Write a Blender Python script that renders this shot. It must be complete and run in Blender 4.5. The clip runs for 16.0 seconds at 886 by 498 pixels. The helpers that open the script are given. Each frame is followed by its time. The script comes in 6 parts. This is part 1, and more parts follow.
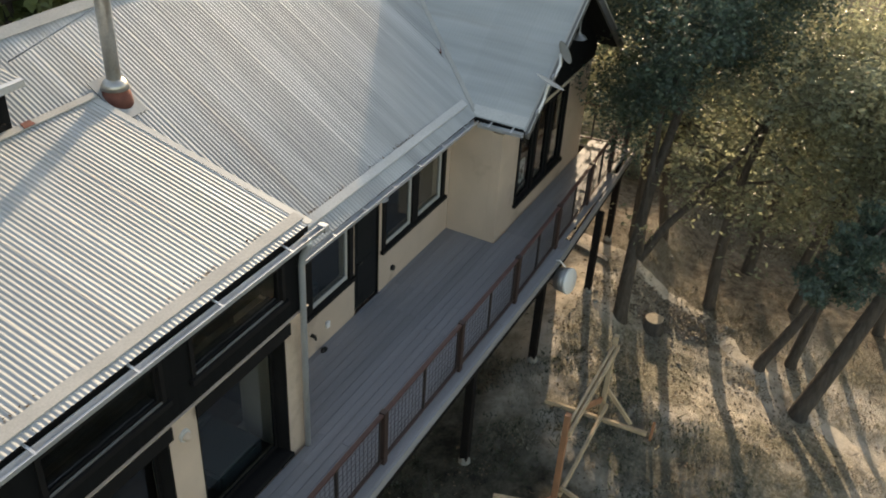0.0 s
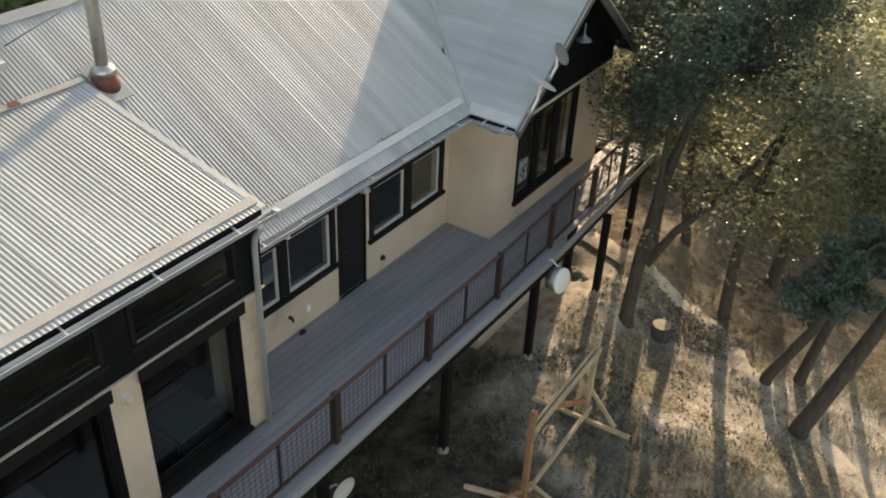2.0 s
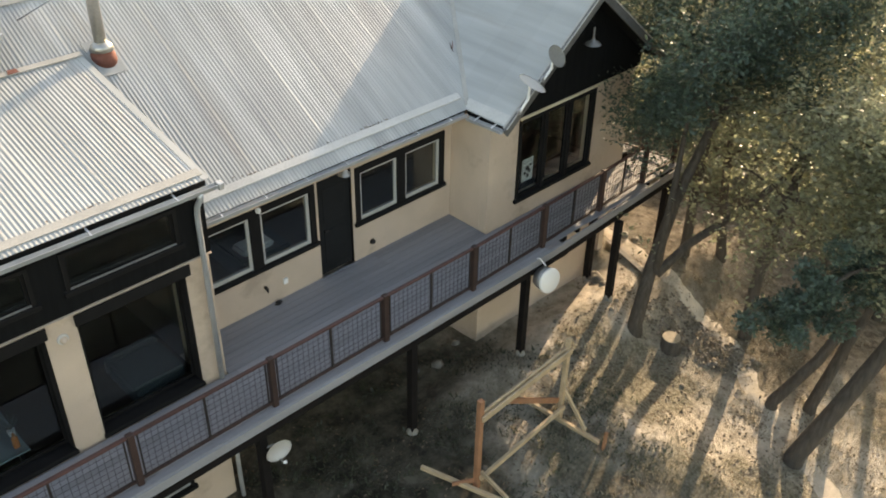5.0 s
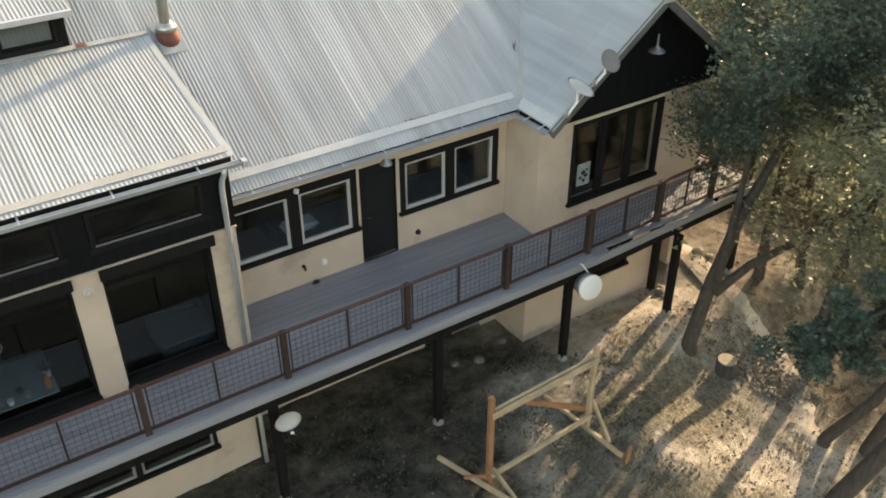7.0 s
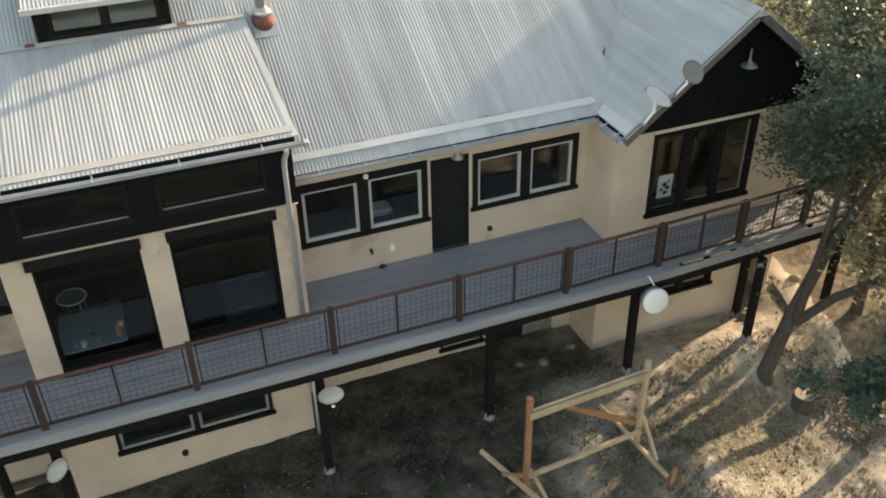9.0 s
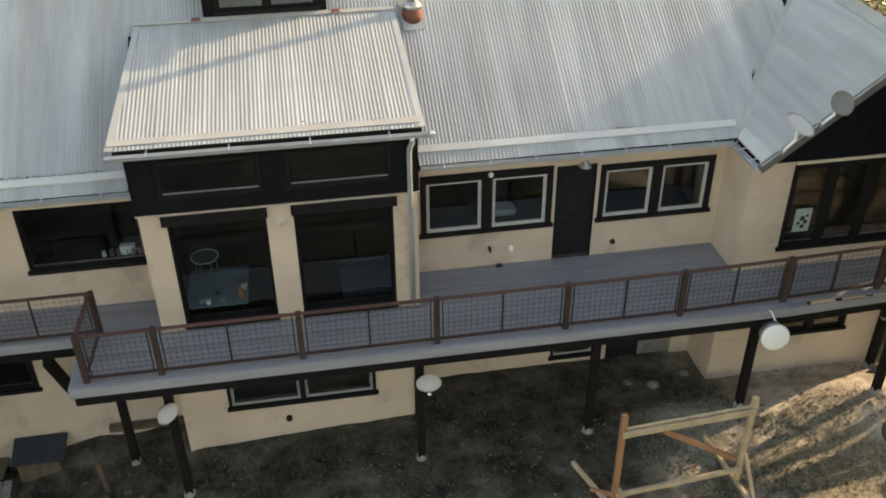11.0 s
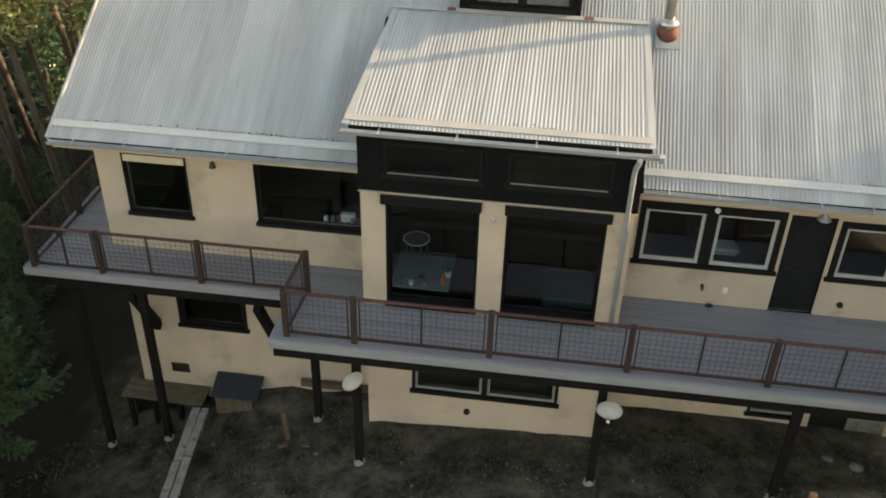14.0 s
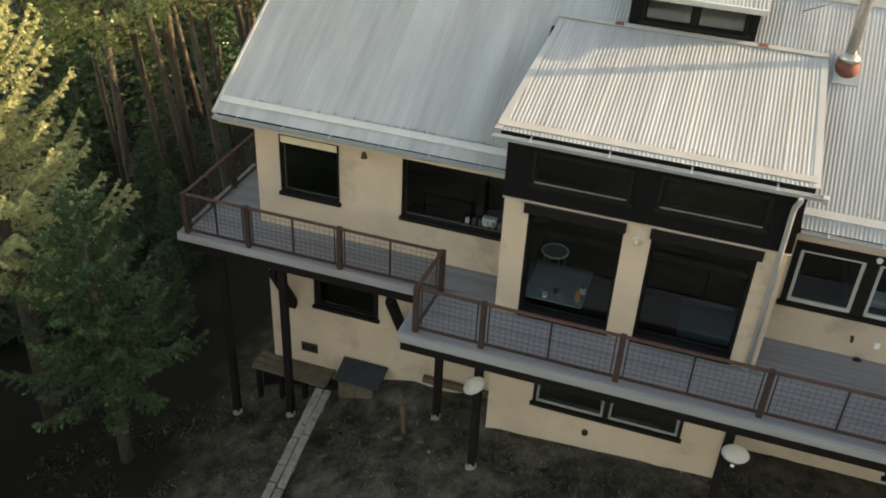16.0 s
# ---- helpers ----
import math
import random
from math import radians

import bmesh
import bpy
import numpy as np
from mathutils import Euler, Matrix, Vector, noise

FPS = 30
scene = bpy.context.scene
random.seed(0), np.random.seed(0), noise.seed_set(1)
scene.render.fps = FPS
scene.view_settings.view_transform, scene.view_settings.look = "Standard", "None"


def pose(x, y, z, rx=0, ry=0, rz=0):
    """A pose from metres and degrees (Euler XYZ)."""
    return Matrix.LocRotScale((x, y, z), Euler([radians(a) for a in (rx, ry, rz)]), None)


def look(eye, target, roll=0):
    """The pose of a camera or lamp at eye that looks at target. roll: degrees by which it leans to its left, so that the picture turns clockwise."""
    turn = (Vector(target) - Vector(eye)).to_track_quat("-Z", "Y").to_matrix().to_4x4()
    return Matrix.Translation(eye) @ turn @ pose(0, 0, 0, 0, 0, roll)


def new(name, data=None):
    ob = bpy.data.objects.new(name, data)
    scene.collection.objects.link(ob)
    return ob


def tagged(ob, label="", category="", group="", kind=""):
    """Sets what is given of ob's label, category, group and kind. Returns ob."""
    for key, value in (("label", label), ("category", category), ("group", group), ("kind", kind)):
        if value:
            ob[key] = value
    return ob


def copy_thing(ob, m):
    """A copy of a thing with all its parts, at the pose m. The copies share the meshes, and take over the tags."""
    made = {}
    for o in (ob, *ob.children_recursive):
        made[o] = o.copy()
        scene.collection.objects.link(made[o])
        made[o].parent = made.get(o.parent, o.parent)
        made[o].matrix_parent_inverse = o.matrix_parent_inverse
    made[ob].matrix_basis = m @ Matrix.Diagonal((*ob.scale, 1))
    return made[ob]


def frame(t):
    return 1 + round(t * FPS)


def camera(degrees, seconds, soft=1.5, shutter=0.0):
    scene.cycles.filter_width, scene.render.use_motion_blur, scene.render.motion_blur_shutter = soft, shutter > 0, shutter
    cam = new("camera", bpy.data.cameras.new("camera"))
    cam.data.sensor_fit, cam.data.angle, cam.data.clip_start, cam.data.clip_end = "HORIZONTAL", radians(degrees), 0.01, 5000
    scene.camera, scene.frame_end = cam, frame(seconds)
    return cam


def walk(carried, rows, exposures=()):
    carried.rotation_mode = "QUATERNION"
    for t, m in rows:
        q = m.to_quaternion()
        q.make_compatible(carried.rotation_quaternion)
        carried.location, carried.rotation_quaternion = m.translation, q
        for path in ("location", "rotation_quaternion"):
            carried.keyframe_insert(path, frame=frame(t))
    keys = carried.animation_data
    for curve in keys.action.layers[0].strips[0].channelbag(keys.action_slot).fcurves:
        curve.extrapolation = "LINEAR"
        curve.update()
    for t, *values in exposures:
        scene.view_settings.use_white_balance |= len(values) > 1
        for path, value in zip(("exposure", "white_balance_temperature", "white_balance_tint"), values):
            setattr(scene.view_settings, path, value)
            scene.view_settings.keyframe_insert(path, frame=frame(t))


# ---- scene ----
# ---- camera ----
cam = camera(51.21, 16.0, soft=1.9)
PATH = [
    (0, pose(-5.709, -6.975, 9.955, 56.402, -2.990, -61.707)),
    (0.5, pose(-5.584, -7.411, 10.019, 56.278, -2.840, -60.056)),
    (1, pose(-5.414, -7.898, 10.082, 56.191, -2.640, -58.324)),
    (1.5, pose(-5.223, -8.367, 10.132, 56.118, -2.440, -56.715)),
    (2, pose(-5.017, -8.843, 10.180, 56.040, -2.206, -55.141)),
    (2.5, pose(-4.802, -9.342, 10.229, 56.004, -1.931, -53.583)),
    (3, pose(-4.550, -9.812, 10.307, 55.821, -1.801, -51.995)),
    (3.5, pose(-4.258, -10.206, 10.421, 55.468, -1.655, -50.535)),
    (4, pose(-3.995, -10.715, 10.425, 55.558, -1.503, -48.823)),
    (6.5, pose(-2.148, -12.975, 10.483, 55.641, -0.059, -35.845)),
    (7, pose(-1.749, -13.316, 10.482, 55.676, 0.138, -33.212)),
    (7.5, pose(-1.342, -13.640, 10.497, 55.673, 0.426, -30.480)),
    (8, pose(-0.939, -13.991, 10.525, 55.714, 0.650, -27.499)),
    (8.5, pose(-0.572, -14.231, 10.513, 55.796, 0.832, -24.651)),
    (11, pose(0.437, -14.862, 10.440, 56.565, 0.446, -9.608)),
    (11.5, pose(0.507, -14.859, 10.430, 56.661, 0.139, -6.690)),
    (12, pose(0.580, -14.830, 10.457, 56.620, -0.135, -3.791)),
    (12.5, pose(0.684, -14.771, 10.445, 56.597, -0.275, -0.774)),
    (13, pose(0.710, -14.728, 10.434, 56.619, -0.598, 2.113)),
    (13.5, pose(0.729, -14.666, 10.438, 56.537, -0.887, 5.018)),
    (14, pose(0.696, -14.646, 10.443, 56.505, -1.260, 7.863)),
    (14.5, pose(0.654, -14.621, 10.439, 56.491, -1.616, 10.703)),
    (15, pose(0.627, -14.598, 10.436, 56.461, -1.930, 13.518)),
    (15.5, pose(0.611, -14.571, 10.428, 56.444, -2.183, 16.132)),
    (16, pose(0.596, -14.547, 10.430, 56.421, -2.537, 18.635)),
]
walk(cam, PATH, exposures=[(0.0, 1.26, 8700, 14), (4.0, 1.74, 9200, 15), (7.0, 1.86, 9200, 15), (8.5, 1.82, 9000, 13.5), (12.0, 1.69, 9800, 15.5), (16.0, 1.71, 10200, 14)])

# ---- world and sun ----
SUN_AZ = radians(19.5)      # from +x towards +y
SUN_EL = radians(16.0)
world = bpy.data.worlds.new("world")
scene.world = world
world.use_nodes = True
wn = world.node_tree
sky = wn.nodes.new("ShaderNodeTexSky")
sky.sky_type = "NISHITA"
sky.sun_disc = False
sky.sun_elevation = SUN_EL
sky.sun_rotation = radians(90) - SUN_AZ
wn.nodes["Background"].inputs[1].default_value = 0.155
wn.links.new(sky.outputs[0], wn.nodes["Background"].inputs[0])
sun = new("sun", bpy.data.lights.new("sun", "SUN"))
sun.data.energy = 2.9
sun.data.angle = radians(0.6)
sun.data.color = (1.0, 0.90, 0.765)
sun_dir = Vector((math.cos(SUN_EL) * math.cos(SUN_AZ), math.cos(SUN_EL) * math.sin(SUN_AZ), math.sin(SUN_EL)))
sun.matrix_world = look(sun_dir * 60, (0, 0, 0))


# ---- materials ----
def material(name, base, rough=0.7, metal=0.0, vary=0.25, scale=3.0, fine=60.0, bump=0.15, dist=0.01, stain=None,
             stain_scale=0.7, stain_at=0.58, stretch=(1, 1, 1), rand=0.0, spec=0.5, island=0.0, fine_vary=0.12):
    """Noise at two scales over a base colour, an optional stain colour with a shape of its own, and fine relief."""
    m = bpy.data.materials.new(name)
    m.use_nodes = True
    t = m.node_tree
    N, K = t.nodes.new, t.links.new
    bsdf = t.nodes["Principled BSDF"]
    bsdf.inputs["Roughness"].default_value = rough
    bsdf.inputs["Metallic"].default_value = metal
    bsdf.inputs["Specular IOR Level"].default_value = spec
    co = N("ShaderNodeTexCoord")
    mp = N("ShaderNodeMapping")
    mp.inputs["Scale"].default_value = stretch
    K(co.outputs["Object"], mp.inputs[0])
    big = N("ShaderNodeTexNoise")
    big.inputs["Scale"].default_value = scale
    big.inputs["Detail"].default_value = 6
    K(mp.outputs[0], big.inputs["Vector"])
    small = N("ShaderNodeTexNoise")
    small.inputs["Scale"].default_value = fine
    small.inputs["Detail"].default_value = 3
    K(mp.outputs[0], small.inputs["Vector"])
    val = N("ShaderNodeMapRange")
    val.inputs["From Min"].default_value = 0.25
    val.inputs["From Max"].default_value = 0.75
    val.inputs["To Min"].default_value = 1 - vary
    val.inputs["To Max"].default_value = 1 + vary
    K(big.outputs["Fac"], val.inputs["Value"])
    val2 = N("ShaderNodeMapRange")
    val2.inputs["From Min"].default_value = 0.25
    val2.inputs["From Max"].default_value = 0.75
    val2.inputs["To Min"].default_value = 1 - fine_vary
    val2.inputs["To Max"].default_value = 1 + fine_vary
    K(small.outputs["Fac"], val2.inputs["Value"])
    mul = N("ShaderNodeMath")
    mul.operation = "MULTIPLY"
    K(val.outputs[0], mul.inputs[0])
    K(val2.outputs[0], mul.inputs[1])
    last = mul.outputs[0]
    for amount, socket in ((rand, "Random"), (island, "Random Per Island")):
        if amount:
            inf = N("ShaderNodeObjectInfo") if socket == "Random" else N("ShaderNodeNewGeometry")
            r = N("ShaderNodeMapRange")
            r.inputs["To Min"].default_value = 1 - amount
            r.inputs["To Max"].default_value = 1 + amount
            K(inf.outputs[socket], r.inputs["Value"])
            mm = N("ShaderNodeMath")
            mm.operation = "MULTIPLY"
            K(last, mm.inputs[0])
            K(r.outputs[0], mm.inputs[1])
            last = mm.outputs[0]
    col = N("ShaderNodeVectorMath")
    col.operation = "SCALE"
    col.inputs[0].default_value = base
    K(last, col.inputs["Scale"])
    out = col.outputs[0]
    if stain:
        sn = N("ShaderNodeTexNoise")
        sn.inputs["Scale"].default_value = stain_scale
        sn.inputs["Detail"].default_value = 8
        sn.inputs["Roughness"].default_value = 0.65
        K(mp.outputs[0], sn.inputs["Vector"])
        ramp = N("ShaderNodeMapRange")
        ramp.inputs["From Min"].default_value = stain_at
        ramp.inputs["From Max"].default_value = stain_at + 0.12
        K(sn.outputs["Fac"], ramp.inputs["Value"])
        mix = N("ShaderNodeMix")
        mix.data_type = "RGBA"
        K(ramp.outputs[0], mix.inputs[0])
        K(out, mix.inputs[6])
        mix.inputs[7].default_value = (*stain, 1)
        out = mix.outputs[2]
    K(out, bsdf.inputs["Base Color"])
    if bump:
        bp = N("ShaderNodeBump")
        bp.inputs["Strength"].default_value = bump
        bp.inputs["Distance"].default_value = dist
        K(small.outputs["Fac"], bp.inputs["Height"])
        K(bp.outputs[0], bsdf.inputs["Normal"])
    return m


def glass_material(name, tint=(0.80, 0.85, 0.85)):
    m = bpy.data.materials.new(name)
    m.use_nodes = True
    t = m.node_tree
    t.nodes.remove(t.nodes["Principled BSDF"])
    clear = t.nodes.new("ShaderNodeBsdfTransparent")
    clear.inputs[0].default_value = (*tint, 1)
    gloss = t.nodes.new("ShaderNodeBsdfGlossy")
    gloss.inputs["Roughness"].default_value = 0.02
    face = t.nodes.new("ShaderNodeLayerWeight")
    face.inputs["Blend"].default_value = 0.5
    power = t.nodes.new("ShaderNodeMath")
    power.operation = "POWER"
    power.inputs[1].default_value = 4.0
    t.links.new(face.outputs["Facing"], power.inputs[0])
    fres = t.nodes.new("ShaderNodeMath")
    fres.operation = "MULTIPLY_ADD"
    fres.inputs[1].default_value = 0.9
    fres.inputs[2].default_value = 0.08
    t.links.new(power.outputs[0], fres.inputs[0])
    mix = t.nodes.new("ShaderNodeMixShader")
    t.links.new(fres.outputs[0], mix.inputs[0])
    t.links.new(clear.outputs[0], mix.inputs[1])
    t.links.new(gloss.outputs[0], mix.inputs[2])
    t.links.new(mix.outputs[0], t.nodes["Material Output"].inputs[0])
    return m


def leaf_material(name, base, vary=0.35, through_light=0.35):
    """Thin leaves: some light passes through them."""
    m = material(name, base, rough=0.36, vary=0.3, scale=0.8, fine=9, bump=0, island=vary, spec=0.5)
    t = m.node_tree
    bsdf = t.nodes["Principled BSDF"]
    src = bsdf.inputs["Base Color"].links[0].from_socket
    tr = t.nodes.new("ShaderNodeBsdfTranslucent")
    t.links.new(src, tr.inputs[0])
    mix = t.nodes.new("ShaderNodeMixShader")
    mix.inputs[0].default_value = through_light
    t.links.new(bsdf.outputs[0], mix.inputs[1])
    t.links.new(tr.outputs[0], mix.inputs[2])
    t.links.new(mix.outputs[0], t.nodes["Material Output"].inputs[0])
    return m


M_STUCCO = material("stucco", (0.565, 0.445, 0.347), rough=0.9, vary=0.10, scale=1.3, fine=90, bump=0.25, dist=0.006,
                    stain=(0.43, 0.335, 0.258), stain_scale=0.9, stain_at=0.54, fine_vary=0.06)
M_ROOF = material("corrugated_steel", (0.405, 0.418, 0.410), rough=0.55, metal=0.09, spec=0.15, vary=0.13, scale=0.9, fine=3.4, bump=0,
                  rand=0.06, stretch=(1.7, 0.10, 0.3), fine_vary=0.14, stain=(0.34, 0.325, 0.30), stain_scale=0.5, stain_at=0.60)
M_FLASH = material("roof_flashing", (0.41, 0.40, 0.37), rough=0.7, metal=0.0, spec=0.2, vary=0.12, scale=2, fine=40, bump=0.05, dist=0.003,
                   stain=(0.30, 0.20, 0.12), stain_scale=2.2, stain_at=0.70)
M_BAND = material("white_flashing", (0.55, 0.545, 0.52), rough=0.6, spec=0.3, vary=0.08, scale=2, fine=40, bump=0.05, dist=0.003,
                   stain=(0.32, 0.25, 0.18), stain_scale=3.0, stain_at=0.74)
M_GUTTER = material("gutter_metal", (0.52, 0.54, 0.55), rough=0.4, metal=0.5, vary=0.12, scale=3, fine=50, bump=0.03)
M_SIDING = material("dark_siding", (0.0080, 0.0084, 0.0088), rough=0.9, spec=0.12, vary=0.3, scale=2, fine=50, bump=0.2, stretch=(6, 6, 0.6))
M_TRIM = material("dark_trim", (0.0092, 0.0086, 0.0086), rough=0.8, spec=0.2, vary=0.25, scale=3, fine=60, bump=0.1)
M_SASH = material("white_sash", (0.45, 0.445, 0.425), rough=0.5, vary=0.06, scale=4, fine=60, bump=0.03)
M_GREYSASH = material("grey_sash", (0.26, 0.265, 0.26), rough=0.6, vary=0.15, scale=4, fine=60, bump=0.03)
M_DOOR = material("dark_door", (0.012, 0.013, 0.014), rough=0.8, spec=0.2, vary=0.2, scale=2, fine=40, bump=0.05)
M_DECK = material("deck_boards", (0.236, 0.234, 0.248), rough=0.62, spec=0.35, vary=0.16, scale=1.2, fine=40, bump=0.2, dist=0.004,
                  stretch=(0.25, 4, 4), rand=0.09, stain=(0.185, 0.183, 0.194), stain_scale=0.6, stain_at=0.6)
M_BARGE = material("dull_barge_metal", (0.135, 0.130, 0.124), rough=0.6, metal=0.2, vary=0.25, scale=2, fine=40, bump=0.05,
                   stain=(0.07, 0.062, 0.055), stain_scale=2.0, stain_at=0.6)
M_FASCIA = material("deck_fascia", (0.272, 0.272, 0.282), rough=0.8, vary=0.18, scale=1.5, fine=40, bump=0.12, stretch=(0.5, 3, 3))
M_BEAM = material("black_timber", (0.012, 0.010, 0.0095), rough=0.9, spec=0.15, vary=0.3, scale=4, fine=60, bump=0.2)
M_RAIL = material("rust_brown_timber", (0.082, 0.036, 0.029), rough=0.65, vary=0.25, scale=5, fine=70, bump=0.2, rand=0.15,
                  stain=(0.042, 0.022, 0.018), stain_scale=3, stain_at=0.6)
M_POST = material("dark_brown_post", (0.044, 0.023, 0.019), rough=0.65, vary=0.25, scale=5, fine=70, bump=0.2, rand=0.15)
M_FRAME = material("dark_steel_frame", (0.022, 0.017, 0.016), rough=0.6, vary=0.2, bump=0)
M_WIRE = material("wire_mesh", (0.070, 0.064, 0.064), rough=0.5, metal=0.3, vary=0.2, bump=0)
M_WOOD = material("raw_lumber", (0.44, 0.325, 0.205), rough=0.8, vary=0.22, scale=3, fine=40, bump=0.2, rand=0.15)
M_WOODRED = material("reddish_lumber", (0.36, 0.17, 0.09), rough=0.8, vary=0.25, scale=3, fine=40, bump=0.2)
M_OLDWOOD = material("weathered_plank", (0.23, 0.212, 0.188), rough=0.95, vary=0.4, scale=5, fine=50, bump=0.6, dist=0.015, rand=0.15,
                     stain=(0.055, 0.049, 0.042), stain_scale=5.0, stain_at=0.54)
M_SAWN = material("sawn_wood", (0.34, 0.285, 0.21), rough=0.9, vary=0.2, scale=9, fine=60, bump=0.2)
M_TANWOOD = material("tan_board", (0.115, 0.088, 0.060), rough=0.9, vary=0.3, scale=4, fine=50, bump=0.3)
M_WOODORANGE = material("split_wood", (0.105, 0.066, 0.042), rough=0.85, vary=0.3, scale=6, fine=50, bump=0.3)
M_CONCRETE = material("concrete", (0.25, 0.235, 0.21), rough=0.95, vary=0.2, scale=5, fine=60, bump=0.3)
M_DISH = material("dish_white", (0.82, 0.81, 0.78), rough=0.45, vary=0.02, scale=2, fine=30, bump=0.0, fine_vary=0.0)
M_STEEL = material("grey_steel", (0.35, 0.35, 0.35), rough=0.45, metal=0.7, vary=0.15, bump=0)
M_PIPE = material("flue_steel", (0.55, 0.52, 0.47), rough=0.32, metal=0.85, vary=0.15, scale=6, fine=30, bump=0.0,
                  stain=(0.45, 0.35, 0.24), stain_scale=4, stain_at=0.62)
M_BOOT = material("red_boot", (0.19, 0.070, 0.052), rough=0.9, vary=0.2, scale=9, bump=0.1)
M_DARKROOF = material("dark_felt", (0.022, 0.026, 0.032), rough=0.85, vary=0.3, scale=4, fine=80, bump=0.3)
M_BARK = material("bark", (0.086, 0.071, 0.058), rough=0.95, vary=0.4, scale=4, fine=30, bump=0.9, dist=0.03, stretch=(4, 4, 0.7))
M_PINEBARK = material("pine_bark", (0.118, 0.093, 0.075), rough=0.95, vary=0.4, scale=3, fine=25, bump=0.9, dist=0.03, stretch=(4, 4, 0.8))
M_LEAF = leaf_material("oak_leaves", (0.070, 0.108, 0.080), through_light=0.36)
# back light and haze are put into this paler olive leaf colour
M_LEAF_LIT = leaf_material("backlit_olive_leaves", (0.255, 0.272, 0.182), through_light=0.62)
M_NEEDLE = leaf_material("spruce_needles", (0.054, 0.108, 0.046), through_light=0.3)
# the fir's sunlight is put into a paler needle colour
M_FIR_SUNLIT = leaf_material("sunlit_fir_needles", (0.47, 0.48, 0.25), through_light=0.35)
M_PINE = leaf_material("pine_needles", (0.255, 0.30, 0.125), through_light=0.4)
M_GRASS = leaf_material("dry_grass", (0.26, 0.235, 0.175), through_light=0.3)
M_WEED = leaf_material("yard_weeds", (0.058, 0.066, 0.038), through_light=0.2)
M_LITTER = material("leaf_litter", (0.16, 0.118, 0.080), rough=0.95, vary=0.3, bump=0, island=0.5)
M_GLASS = glass_material("window_glass")
M_GLASSTOP = material("table_glass", (0.22, 0.29, 0.30), rough=0.1, vary=0.1, bump=0)
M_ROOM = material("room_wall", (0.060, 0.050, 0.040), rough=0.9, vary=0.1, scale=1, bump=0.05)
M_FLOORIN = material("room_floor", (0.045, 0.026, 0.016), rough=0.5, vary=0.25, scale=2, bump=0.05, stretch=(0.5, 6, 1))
M_SOFA = material("sofa_cloth", (0.055, 0.075, 0.080), rough=0.95, vary=0.15, scale=4, fine=120, bump=0.3)
M_BLIND = material("pale_blind", (0.62, 0.54, 0.40), rough=0.8, vary=0.08, bump=0.05)
M_ORANGE = material("orange_plastic", (0.55, 0.17, 0.03), rough=0.4, vary=0.1, bump=0)
M_BLACK = material("black_metal", (0.012, 0.012, 0.012), rough=0.45, vary=0.2, bump=0)
M_GRAVEL = material("dark_gravel", (0.185, 0.156, 0.122), rough=0.95, vary=0.3, bump=0.2, island=0.45)
M_PATH = material("pale_earth", (0.50, 0.44, 0.36), rough=1.0, vary=0.2, scale=4, fine=50, bump=0.5, dist=0.02, spec=0.1, stain=(0.25, 0.21, 0.165), stain_scale=1.5, stain_at=0.52)
M_ROCK = material("rock", (0.20, 0.18, 0.15), rough=0.95, vary=0.3, scale=3, fine=30, bump=0.5, rand=0.25)


